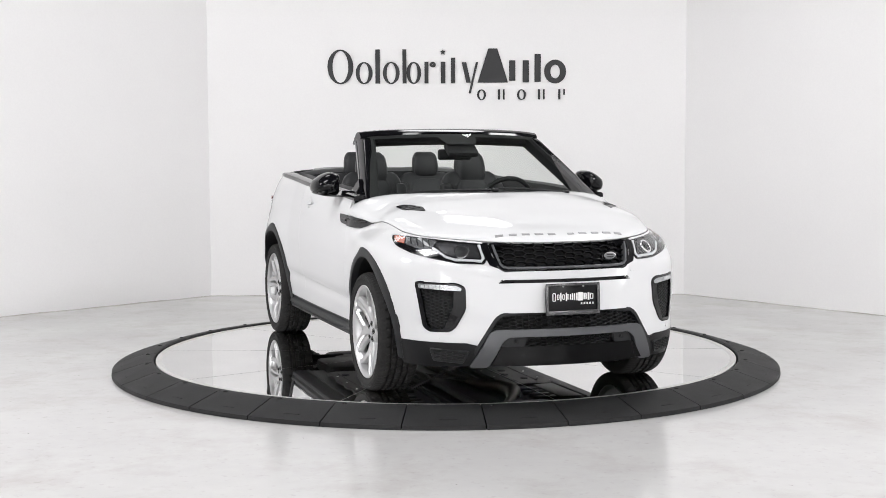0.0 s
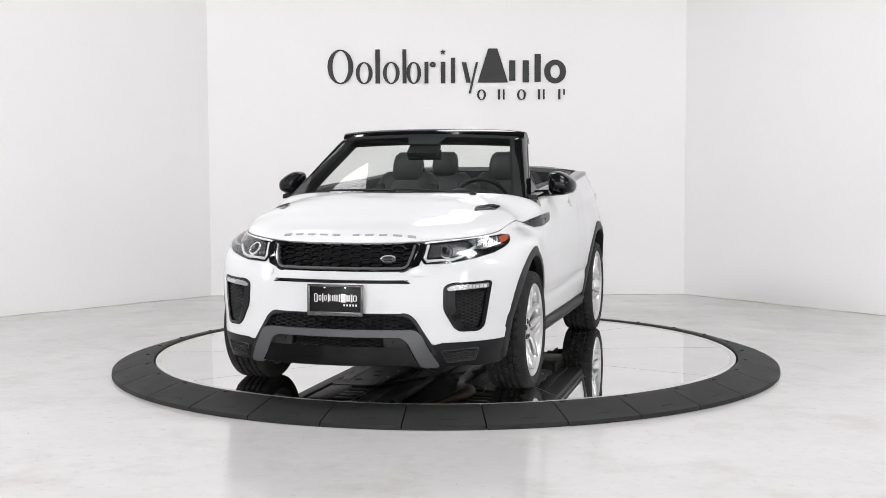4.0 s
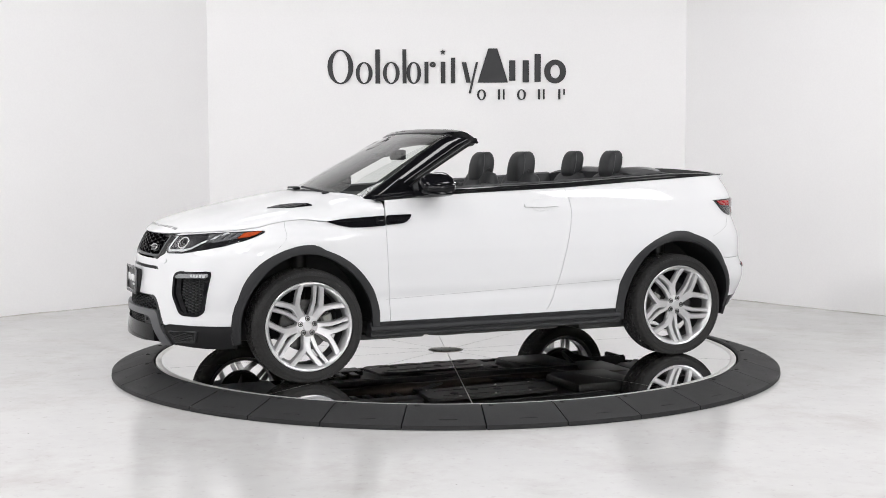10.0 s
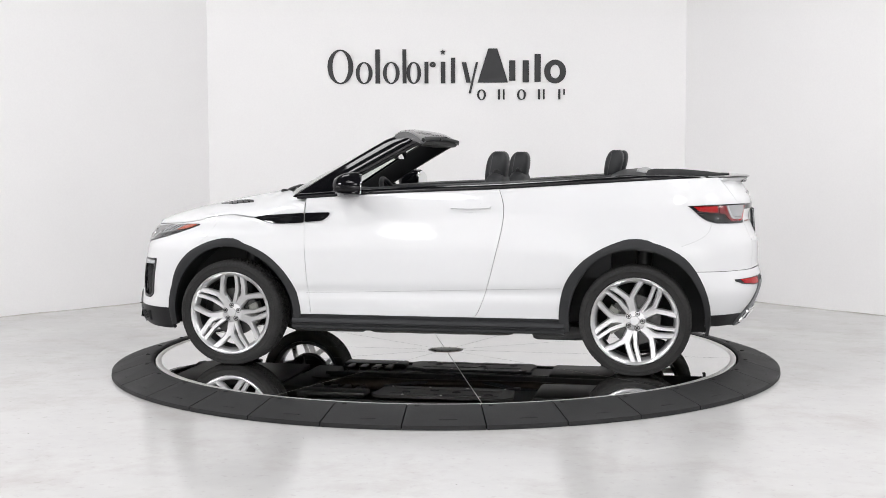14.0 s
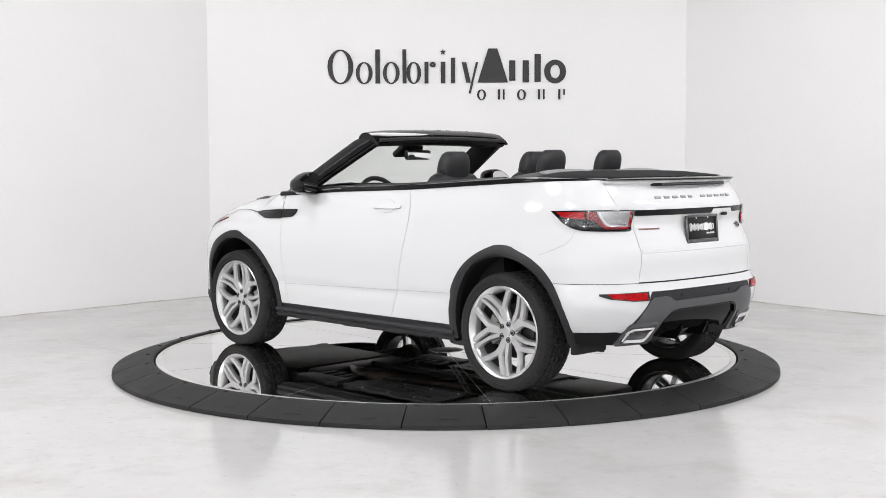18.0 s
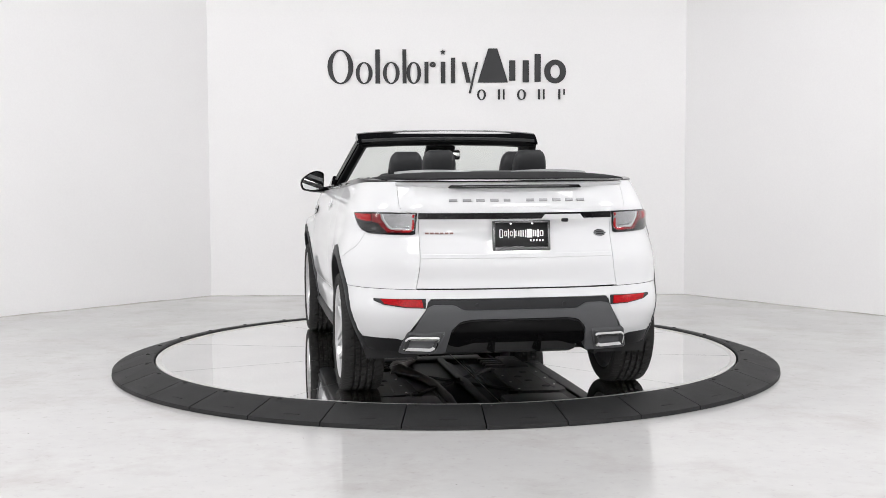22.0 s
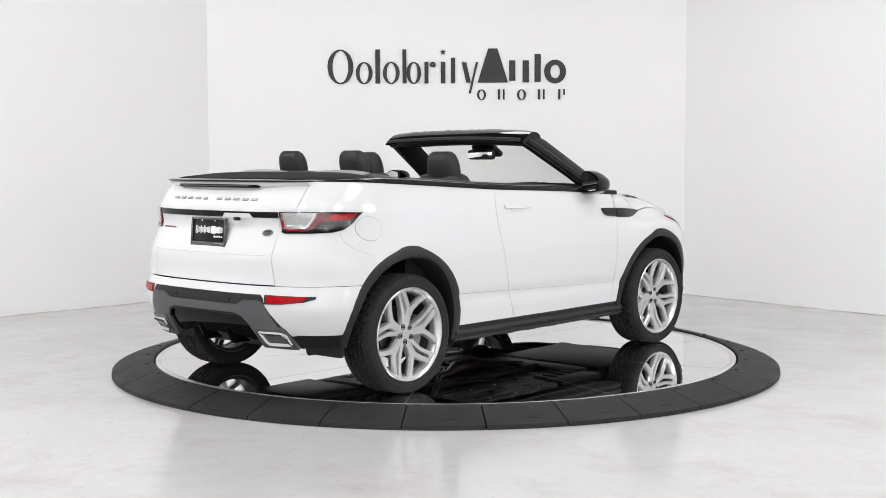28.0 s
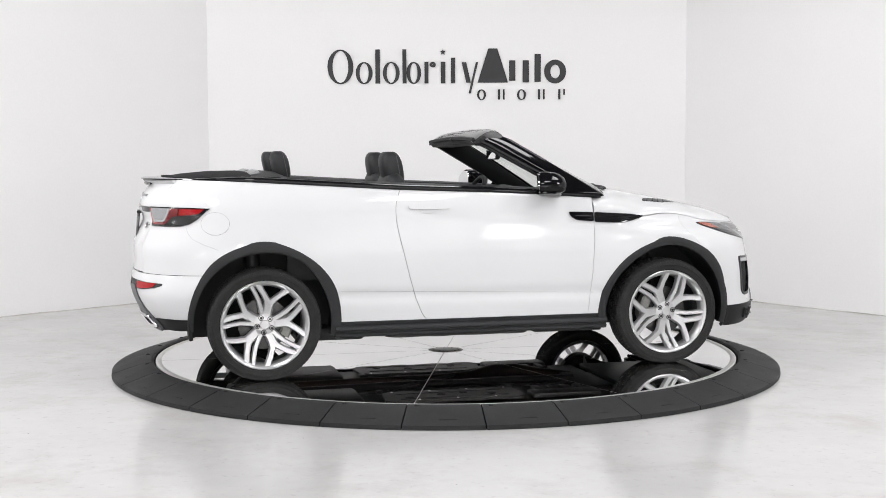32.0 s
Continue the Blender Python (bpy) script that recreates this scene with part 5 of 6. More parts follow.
def on_glass(t, v):
    def p(t, v):
        return base_edge(t).lerp(top_edge(t), v) + Vector((0.006, 0, 0.005)) * math.sin(math.pi * v)
    h = 0.01
    n = (p(t + h, v) - p(t - h, v)).cross(p(t, v + h) - p(t, v - h)).normalized()
    return p(t, v), (n if n.x > 0 else -n)


bm = bmesh.new()
for poly in ([(-1, 0), (1, 0), (1, 0.075), (-1, 0.075)], [(-1, 0.93), (1, 0.93), (1, 1), (-1, 1)],
             [(-1, 0.075), (-0.93, 0.075), (-0.93, 0.93), (-1, 0.93)], [(0.93, 0.075), (1, 0.075), (1, 0.93), (0.93, 0.93)],
             [(-0.22, 0.93), (-0.16, 0.80), (0.16, 0.80), (0.22, 0.93)]):
    patch(bm, poly, on_glass, 0.12, -0.004, 0.002)
part("glass_band", bm, M_BLACK, GLASS, "black printed edge band")
# mirror and sensor pod
bm = bmesh.new()
box(bm, 0.455, 0, 1.420, 0.13, 0.22, 0.045, 0.02, m=Matrix.Rotation(radians(33), 4, "Y"))
part("sensor_pod", bm, M_PLASTIC, GLASS)
bm = bmesh.new()
box(bm, 0.372, -0.018, 1.390, 0.035, 0.240, 0.072, 0.016, seg=3)
RV = part("interior_mirror", bm, M_PLASTIC, GLASS, "black interior mirror")
bm = bmesh.new()
box(bm, 0.353, -0.018, 1.390, 0.004, 0.226, 0.060, 0.0015)
part("mirror_glass", bm, mat("mirror_glass", (0.85, 0.86, 0.86), 0.02, metal=1.0), RV)
bm = bmesh.new()
tube(bm, [(0.455, 0, 1.432), (0.385, -0.012, 1.40)], 0.014, 8)
part("mirror_stem", fix(bm), M_PLASTIC, RV)
# cowl and wipers
bm = bmesh.new()
rings = []
for k in range(25):
    t = (k / 24 * 2 - 1) * 0.93
    p = base_edge(t)
    rings.append([p + Vector((0.010, 0, 0.012)), p + Vector((0.05, 0, 0.005)), p + Vector((0.09, 0, -0.012)), p + Vector((0.09, 0, -0.06)), p + Vector((-0.06, 0, -0.06)), p + Vector((-0.06, 0, -0.01))])
loft(bm, rings)
part("cowl", fix(bm), M_PLASTIC, CAR, "black plastic cowl")
for piv, tip, v in ((0.62, 0.02, 0.035), (-0.02, -0.72, 0.05)):
    bm = bmesh.new()
    pts = []
    for k in range(13):
        t = piv + (tip - piv) * k / 12
        p, n = on_glass(t, -0.012 + v * (0.2 + 0.9 * k / 12))
        pts.append(p + n * 0.018)
    tube(bm, pts, [0.0085 - 0.004 * k / 12 for k in range(13)], 8)
    WP = part("wiper", fix(bm), M_PLASTIC, CAR, "black wiper arm")
    bm = bmesh.new()
    tube(bm, [p + Vector((0.012, 0, 0.0)) for p in pts[3:]], 0.006, 6)
    part("wiper_blade", fix(bm), M_BLACK, WP)
    bm = bmesh.new()
    box(bm, pts[0].x + 0.02, pts[0].y, pts[0].z + 0.002, 0.045, 0.04, 0.024, 0.010)
    part("wiper_cap", bm, M_PLASTIC, WP)

# ---------- door mirrors ----------
for s in (1, -1):
    rings = []
    # wedge outline, shrinking forwards from the glass
    shell = rounded([(0.856, 1.266), (0.915, 1.281), (0.968, 1.262), (1.024, 1.220), (1.034, 1.180), (1.020, 1.138), (0.95, 1.124), (0.862, 1.136)], 0.024, 3)
    for x, k, dz, turn in ((0.410, 0.97, 0.0, 0.22), (0.42, 1.0, 0.0, 0.22), (0.465, 1.0, 0.0, 0.14), (0.51, 0.95, 0.0, 0.08), (0.55, 0.82, -0.004, 0.04), (0.578, 0.60, -0.008, 0.04), (0.590, 0.30, -0.01, 0.04)):
        rings.append([Vector((x + turn * (0.94 - y), s * (0.94 + (y - 0.94) * k), 1.207 + dz + (z - 1.207) * k)) for y, z in shell])
    bm = bmesh.new()
    loft(bm, rings)
    MIR = part("door_mirror", fix(bm), M_GLOSS, CAR, "gloss black door mirror")
    bm = bmesh.new()
    ring0 = [Vector((v.x + 0.001, s * 0.942 + (v.y - s * 0.942) * 0.88, 1.207 + (v.z - 1.207) * 0.86)) for v in rings[0]]
    loft(bm, [ring0, [Vector((v.x - 0.009 - 0.07 * (v.z - 1.207), v.y, v.z)) for v in ring0]])
    part("mirror_glass", fix(bm), bpy.data.materials["mirror_glass"], MIR, "mirror glass")
    bm = bmesh.new()
    rings = []
    for y, x0, x1, z0, z1 in ((0.80, 0.45, 0.66, 1.120, 1.158), (0.85, 0.435, 0.61, 1.118, 1.160), (0.90, 0.415, 0.575, 1.119, 1.162), (0.96, 0.412, 0.555, 1.124, 1.164), (1.005, 0.42, 0.52, 1.136, 1.166)):
        rings.append([Vector((x0, s * y, z0 + 0.01)), Vector((x0 + 0.02, s * y, z0)), Vector((x1 - 0.02, s * y, z0)), Vector((x1, s * y, z0 + 0.012)),
                      Vector((x1 - 0.02, s * y, z1)), Vector((x0 + 0.02, s * y, z1))])
    loft(bm, rings)
    part("mirror_foot", fix(bm), M_GLOSS, MIR, "gloss black mirror foot")
    # sail panel and quarter glass corner
    bm = bmesh.new()
    pl = [(0.86, 1.098), (0.585, 1.118), (0.545, 1.122), (0.60, 1.185), (0.66, 1.235)]
    loft(bm, [[Vector((x, s * (0.818 - 0.33 * (z - 1.1)), z)) for x, z in pl], [Vector((x, s * (0.790 - 0.33 * (z - 1.1)), z)) for x, z in pl]])
    part("sail_panel", fix(bm), M_GLOSS, CAR, "gloss black mirror sail panel")
    # belt trim
    bm = bmesh.new()
    rings = []
    for k in range(41):
        x = 0.86 - 2.72 * k / 40
        z = BELT(x)
        y = side_y(x, z)
        f = 1 - 0.75 * ramp((-1.35 - x) / 0.5)
        rings.append([Vector((x, s * (y + a * (0.5 + 0.5 * f)), z + b * f)) for a, b in ((0.004, -0.004), (0.007, 0.006), (0.002, 0.024), (-0.012, 0.030), (-0.075, 0.030), (-0.075, 0.006))])
    loft(bm, rings)
    part("belt_trim", fix(bm), M_GLOSS, CAR, "gloss black beltline trim")

# ---------- cabin ----------
for s in (1, -1):
    bm = bmesh.new()
    rings = []
    for k in range(21):
        x = 0.80 - 1.98 * k / 20
        z = BELT(x) + 0.020
        y = side_y(x, BELT(x)) - 0.072
        rings.append([Vector((x, s * (y + a), zz)) for a, zz in ((0.0, z - 0.05), (0.002, z + 0.012), (-0.02, z + 0.022), (-0.07, z + 0.012), (-0.10, z - 0.06), (-0.11, 0.62), (-0.02, 0.60))])
    loft(bm, rings)
    part("inner_side_trim", fix(bm), M_LEATHER, CAR, "black leather inner side trim")
# dashboard
bm = bmesh.new()
rings = []
for k in range(29):
    t = k / 28 * 2 - 1
    y = 0.765 * t
    hood = 0.045 * math.exp(-((y - 0.37) / 0.17) ** 4)
    sec = [(0.99, 1.10), (0.85, 1.132), (0.70, 1.138 + 0.2 * hood), (0.56, 1.135 + hood), (0.47, 1.120 + hood * 1.1), (0.42, 1.080 + 0.5 * hood), (0.44, 0.98), (0.50, 0.80), (0.62, 0.62), (0.98, 0.62)]
    rings.append([Vector((x - 0.14 * t * t * (1 if x > 0.9 else 0.3), y, z - 0.045 * t * t)) for x, z in sec])
loft(bm, rings)
DASH = part("dashboard", fix(bm), M_LEATHER, CAR, "black leather dashboard with instrument hood")
bm = bmesh.new()
box(bm, 0.418, 0, 1.00, 0.02, 0.30, 0.16, 0.008)
part("centre_screen", bm, M_GLOSS, DASH)
for yy in (0.66, -0.66):
    bm = bmesh.new()
    revolve(bm, [(0.030, 0.0), (0.036, -0.012), (0.042, 0.0), (0.036, 0.01)], 20, "x", True)
    bmesh.ops.translate(bm, verts=bm.verts, vec=(0.425, yy, 1.055))
    part("air_vent", bm, M_SATIN, DASH)
bm = bmesh.new()
box(bm, 0.0, 0, 0.72, 1.0, 0.26, 0.24, 0.03)
part("centre_console", bm, M_LEATHER, CAR)
# steering wheel
bm = bmesh.new()
pts = []
tilt = Matrix.Translation((0.317, 0.377, 1.057)) @ Matrix.Rotation(radians(-64), 4, "Y")
for k in range(37):
    a = 2 * math.pi * k / 36
    pts.append(tilt @ Vector((0.188 * math.cos(a), 0.188 * math.sin(a), 0)))
tube(bm, pts, 0.0165, 10, False)
STW = part("steering_wheel", fix(bm), M_LEATHER, CAR, "black leather steering wheel")
bm = bmesh.new()
box(bm, 0, 0, 0, 0.14, 0.17, 0.05, 0.02)
for ang in (90, -90, 180):
    mm = Matrix.Rotation(radians(ang), 4, "Z")
    box(bm, 0, 0, 0, 0.13, 0.035, 0.02, 0.006, m=mm @ Matrix.Translation((0.11, 0, 0)))
bmesh.ops.transform(bm, matrix=tilt, verts=bm.verts)
part("airbag_hub", bm, M_PLASTIC, STW)


def cushion(bm, w, d, h, m, bulge=0.25, n=10):
    """A soft block: a superellipse box of half sizes w (y), d (x), h (z)."""
    rings = []
    for i in range(n + 1):
        u = -1 + 2 * i / n
        u = math.sin(u * math.pi / 2)
        k = (1 - abs(u) ** 4) ** 0.25 if abs(u) < 1 else 0.02
        k = max(k, 0.05)
        ring = []
        for j in range(20):
            a = 2 * math.pi * j / 20
            c, s_ = math.cos(a), math.sin(a)
            ring.append(m @ Vector((d * k * math.copysign(abs(c) ** 0.55, c), w * (0.35 + 0.65 * k) * math.copysign(abs(s_) ** 0.45, s_), h * u)))
        rings.append(ring)
    loft(bm, rings)
    return fix(bm)


def seat(name, x, y, zb, label, front):
    bm = bmesh.new()
    lean = Matrix.Rotation(radians(-14 if front else -16), 4, "Y")
    cushion(bm, 0.245, 0.27, 0.085, Matrix.Translation((x + 0.26, y, zb)))
    S = part(name, bm, M_LEATHER, CAR, label)
    bm = bmesh.new()
    hb = 0.325 if front else 0.27
    cushion(bm, 0.235, 0.075, hb, Matrix.Translation((x - 0.035, y, zb + 0.33 if front else zb + 0.27)) @ lean, n=14)
    part("backrest", bm, M_LEATHER, S)
    bm = bmesh.new()
    cushion(bm, 0.135, 0.03, hb * 0.80, Matrix.Translation((x + 0.026, y, zb + 0.335 if front else zb + 0.275)) @ lean, n=12)
    part("backrest_insert", bm, M_LEATHER2, S)
    bm = bmesh.new()
    for sg in (1, -1):
        cushion(bm, 0.045, 0.06, hb * 0.8, Matrix.Translation((x + 0.01, y + sg * 0.205, zb + 0.31 if front else zb + 0.25)) @ lean, n=10)
    part("side_bolster", bm, M_LEATHER, S)
    return S


def headrest(x, y, z, w, d, h, parent, button):
    bm = bmesh.new()
    rings = []
    for i in range(13):
        u = -1 + 2 * i / 12
        u = math.sin(u * math.pi / 2)
        k = max((1 - abs(u) ** 2.7) ** 0.5 if abs(u) < 1 else 0, 0.10)
        ring = []
        for j in range(24):
            a = 2 * math.pi * j / 24
            c, s_ = math.cos(a), math.sin(a)
            ring.append(Vector((x - 0.02 * u + d * (0.30 + 0.70 * k) * (1 + 0.06 * u) * math.copysign(abs(c) ** 0.7, c), y + w * (0.55 + 0.45 * k) * (1 - 0.05 * u) * math.copysign(abs(s_) ** 0.5, s_), z + h * u)))
        rings.append(ring)
    loft(bm, rings)
    H = part("head_restraint", fix(bm), M_LEATHER, parent, "black leather head restraint")
    # piping round the front panel
    for sg in (1, -1):
        bm = bmesh.new()
        tube(bm, [(x + d * 0.42 - 0.02 * u, y + sg * w * 0.985 * (0.55 + 0.45 * (1 - abs(u) ** 2.7) ** 0.5) * (1 - 0.05 * u), z + h * u) for u in (-0.85, -0.6, -0.3, 0.0, 0.3, 0.6, 0.85)], 0.0022, 6)
        part("piping", fix(bm), M_STITCH, H)
        bm = bmesh.new()
        tube(bm, [(x - 0.005, y + sg * 0.05, z - h - 0.06), (x - 0.003, y + sg * 0.05, z - h * 0.8)], 0.007, 8)
        part("post", fix(bm), M_CHROME, H)
    if button:
        bm = bmesh.new()
        revolve(bm, [(0.0, 0.002), (0.012, 0.002), (0.015, 0.006), (0.020, 0.004), (0.022, -0.006)], 18)
        bmesh.ops.translate(bm, verts=bm.verts, vec=(x - 0.012, y + w * 1.0 + 0.001, z - h * 0.08))
        part("button", bm, M_PLASTIC, H)


for y, dx in ((0.375, 0.0), (-0.375, -0.045)):
    S = seat("front_seat", -0.30 + dx, y, 0.62, "black leather front seat with head restraint", True)
    headrest(-0.394 + dx, y, 1.282, 0.115, 0.072, 0.128, S, True)
for y in (0.283, -0.283):
    S = seat("rear_seat", -1.08, y, 0.72, "black leather rear seat with head restraint", False)
    headrest(-1.168, y, 1.316, 0.102, 0.058, 0.100, S, False)
bm = bmesh.new()
cushion(bm, 0.10, 0.10, 0.25, Matrix.Translation((-1.10, 0, 0.92)) @ Matrix.Rotation(radians(-16), 4, "Y"))
part("rear_armrest", bm, M_LEATHER, CAR)
# deck behind the rear seats
bm = bmesh.new()
rings = []
for k in range(25):
    t = k / 24 * 2 - 1
    y = 0.70 * t
    c = 1 - t ** 4
    rings.append([Vector((x, y, z)) for x, z in ((-1.19, 1.10), (-1.17, 1.232 + 0.030 * c), (-1.22, 1.252 + 0.032 * c), (-1.34, 1.256 + 0.036 * c), (-1.42, 1.250 + 0.02 * c), (-1.42, 1.10))])
loft(bm, rings)
DECKP = part("rear_deck", fix(bm), M_LEATHER, CAR, "dark rear deck behind the seats")
for sgn in (1, -1):
    bm = bmesh.new()
    rings = []
    for k in range(13):
        u = k / 12
        y = sgn * (0.12 + 0.46 * u)
        c = math.sin(math.pi * min(max(u, 0.02), 0.98)) ** 0.5
        rings.append([Vector((x, y, z)) for x, z in ((-1.325, 1.262), (-1.335, 1.280 + 0.016 * c), (-1.36, 1.283 + 0.016 * c), (-1.395, 1.272 + 0.012 * c), (-1.405, 1.25), (-1.34, 1.25))])
    loft(bm, rings)
    part("rollover_cover", fix(bm), M_GREYTRIM, DECKP, "silver rollover hoop cover")
# folded roof under its cover
bm = bmesh.new()
rings = []
for k in range(33):
    t = k / 32 * 2 - 1
    c = 1 - abs(t) ** 5
    e = 1 - abs(t) ** 14
    y = 0.735 * t
    pull = 0.12 * abs(t) ** 3
    rings.append([Vector((x, y * f, z)) for x, z, f in ((-1.36, 1.20, 1.0), (-1.37 - pull * 0.3, 1.246 + 0.030 * c, 1.0), (-1.42 - pull * 0.3, 1.252 + 0.034 * c, 1.0), (-1.60, 1.254 + 0.030 * c, 0.99),
                                                        (-1.78, 1.250 + 0.018 * c, 0.94), (-1.86 + pull * 0.6, 1.248 + 0.010 * c, 0.86), (-1.93 + pull * 1.3, 1.247 + 0.010 * c, 0.80), (-1.93 + pull * 1.3, 1.215, 0.80))])
loft(bm, rings)
part("folded_roof", fix(bm), M_CLOTH, CAR, "folded black cloth roof under its cover")
# ---------- rear end ----------
bm = bmesh.new()
rings = []
for k in range(41):
    t = k / 40 * 2 - 1
    y = 0.645 * t
    pull = 0.17 * abs(t) ** 3
    f = 0.2 + 0.8 * (1 - abs(t) ** 5)
    rings.append([Vector((x + pull, y, 1.243 + (z - 1.243) * f)) for x, z in ((-1.88, 1.212), (-1.90, 1.244), (-1.97, 1.252), (-2.045, 1.250), (-2.062, 1.245), (-2.060, 1.238), (-2.02, 1.232), (-1.96, 1.214))])
loft(bm, rings)
SPOIL = part("rear_spoiler", fix(bm), M_GLOSS, CAR, "gloss black rear spoiler lip")
bm = bmesh.new()
rings = []
for k in range(41):
    t = k / 40 * 2 - 1
    y = 0.645 * t
    pull = 0.17 * abs(t) ** 3
    f = 1.0 - 0.1 * abs(t) ** 6
    rings.append([Vector((x + pull, y, 1.236 + (z - 1.236) * f)) for x, z in ((-1.90, 1.205), (-1.95, 1.232), (-2.045, 1.2365), (-2.050, 1.230), (-2.020, 1.205), (-1.985, 1.196))])
loft(bm, rings)
part("spoiler_underside", fix(bm), M_WHITE, SPOIL, "white spoiler underside")


def lip(y, z):
    x = -2.034 + 0.17 * (abs(y) / 0.635) ** 3
    return Vector((x, y, z)), Vector((-1, 0, -0.35)).normalized()


bm = bmesh.new()
patch(bm, rounded([(-0.375, 1.205), (-0.355, 1.228), (0.355, 1.228), (0.375, 1.205)], 0.006, 2), lip, 0.08, 0.006, 0.02)
BR = part("brake_light", bm, M_GLOSS, SPOIL, "dark high-level brake light strip")
bm = bmesh.new()
patch(bm, [(-0.30, 1.2135), (-0.30, 1.2185), (0.30, 1.2185), (0.30, 1.2135)], lip, 0.1, 0.009, 0.004)
part("brake_lens", bm, M_SATIN, BR)
# black band
bm = bmesh.new()
patch(bm, [(-0.540, 1.038), (-0.540, 1.070), (0.540, 1.070), (0.540, 1.038)], ON_REAR, 0.05, 0.005, 0.01)
part("gate_band", bm, M_GLOSS, GATE, "gloss black band across the tailgate")
bm = bmesh.new()
patch(bm, [(-0.125, 1.034), (-0.375, 1.034), (-0.350, 1.060), (-0.150, 1.060)], ON_REAR, 0.04, 0.008, 0.012)
part("gate_grip", bm, M_WHITE, GATE, "white tailgate grip")
bm = bmesh.new()
box(bm, rear_x(0.26, 1.03) - 0.016, -0.26, 1.028, 0.03, 0.035, 0.02, 0.006)
part("rear_camera", bm, M_PLASTIC, GATE)
for k, (a, b) in enumerate(((-0.375, -0.330), (-0.300, -0.255), (-0.228, -0.182), (-0.150, -0.105), (-0.075, -0.040),
                            (0.050, 0.092), (0.122, 0.168), (0.198, 0.244), (0.272, 0.314), (0.340, 0.382))):
    bm = bmesh.new()
    strip(bm, [(-a, 1.137), (-(a + b) / 2, 1.137), (-b, 1.137)], ON_REAR, 0.014, 0.006, 0.006)
    part("gate_bar", bm, M_GREYTRIM, GATE, "small silver bar")
bm = bmesh.new()
for k in range(6):
    strip(bm, [(0.505 - 0.026 * k, 0.960), (0.485 - 0.026 * k, 0.960)], ON_REAR, 0.009, 0.005, 0.005)
tagged(part("model_bars", bm, mat("bronze_bars", (0.24, 0.13, 0.12), 0.35, metal=0.5, grain=0.05), GATE), kind="stuff")
oval = [(-0.470 + 0.038 * math.cos(2 * math.pi * k / 28), 0.952 + 0.021 * math.sin(2 * math.pi * k / 28)) for k in range(28)]
bm = bmesh.new()
patch(bm, oval, ON_REAR, 0.03, 0.005, 0.008)
B2 = part("badge", bm, M_SATIN, GATE, "oval silver badge")
bm = bmesh.new()
frame_ring(bm, oval, ON_REAR, 0.005, 0.009, 0.0)
part("badge_rim", bm, M_CHROME, B2)
bm = bmesh.new()
for dz in (0.006, -0.006):
    strip(bm, [(-0.450, 0.952 + dz), (-0.490, 0.952 + dz)], ON_REAR, 0.006, 0.008, 0.005)
part("badge_bar", bm, M_PLATE, B2)
pc, pn = ON_REAR(0, 0.945)
plate("rear_plate", pc + Vector((-0.016, -0.014, 0)), (-1, 0, 0.08), 0.322, 0.165, GATE)
# lower crease of the tailgate
bm = bmesh.new()
strip(bm, [(0.53 - 1.06 * k / 12, 0.838) for k in range(13)], ON_REAR, 0.026, 0.003, 0.008)
part("gate_crease", bm, M_WHITE, GATE)

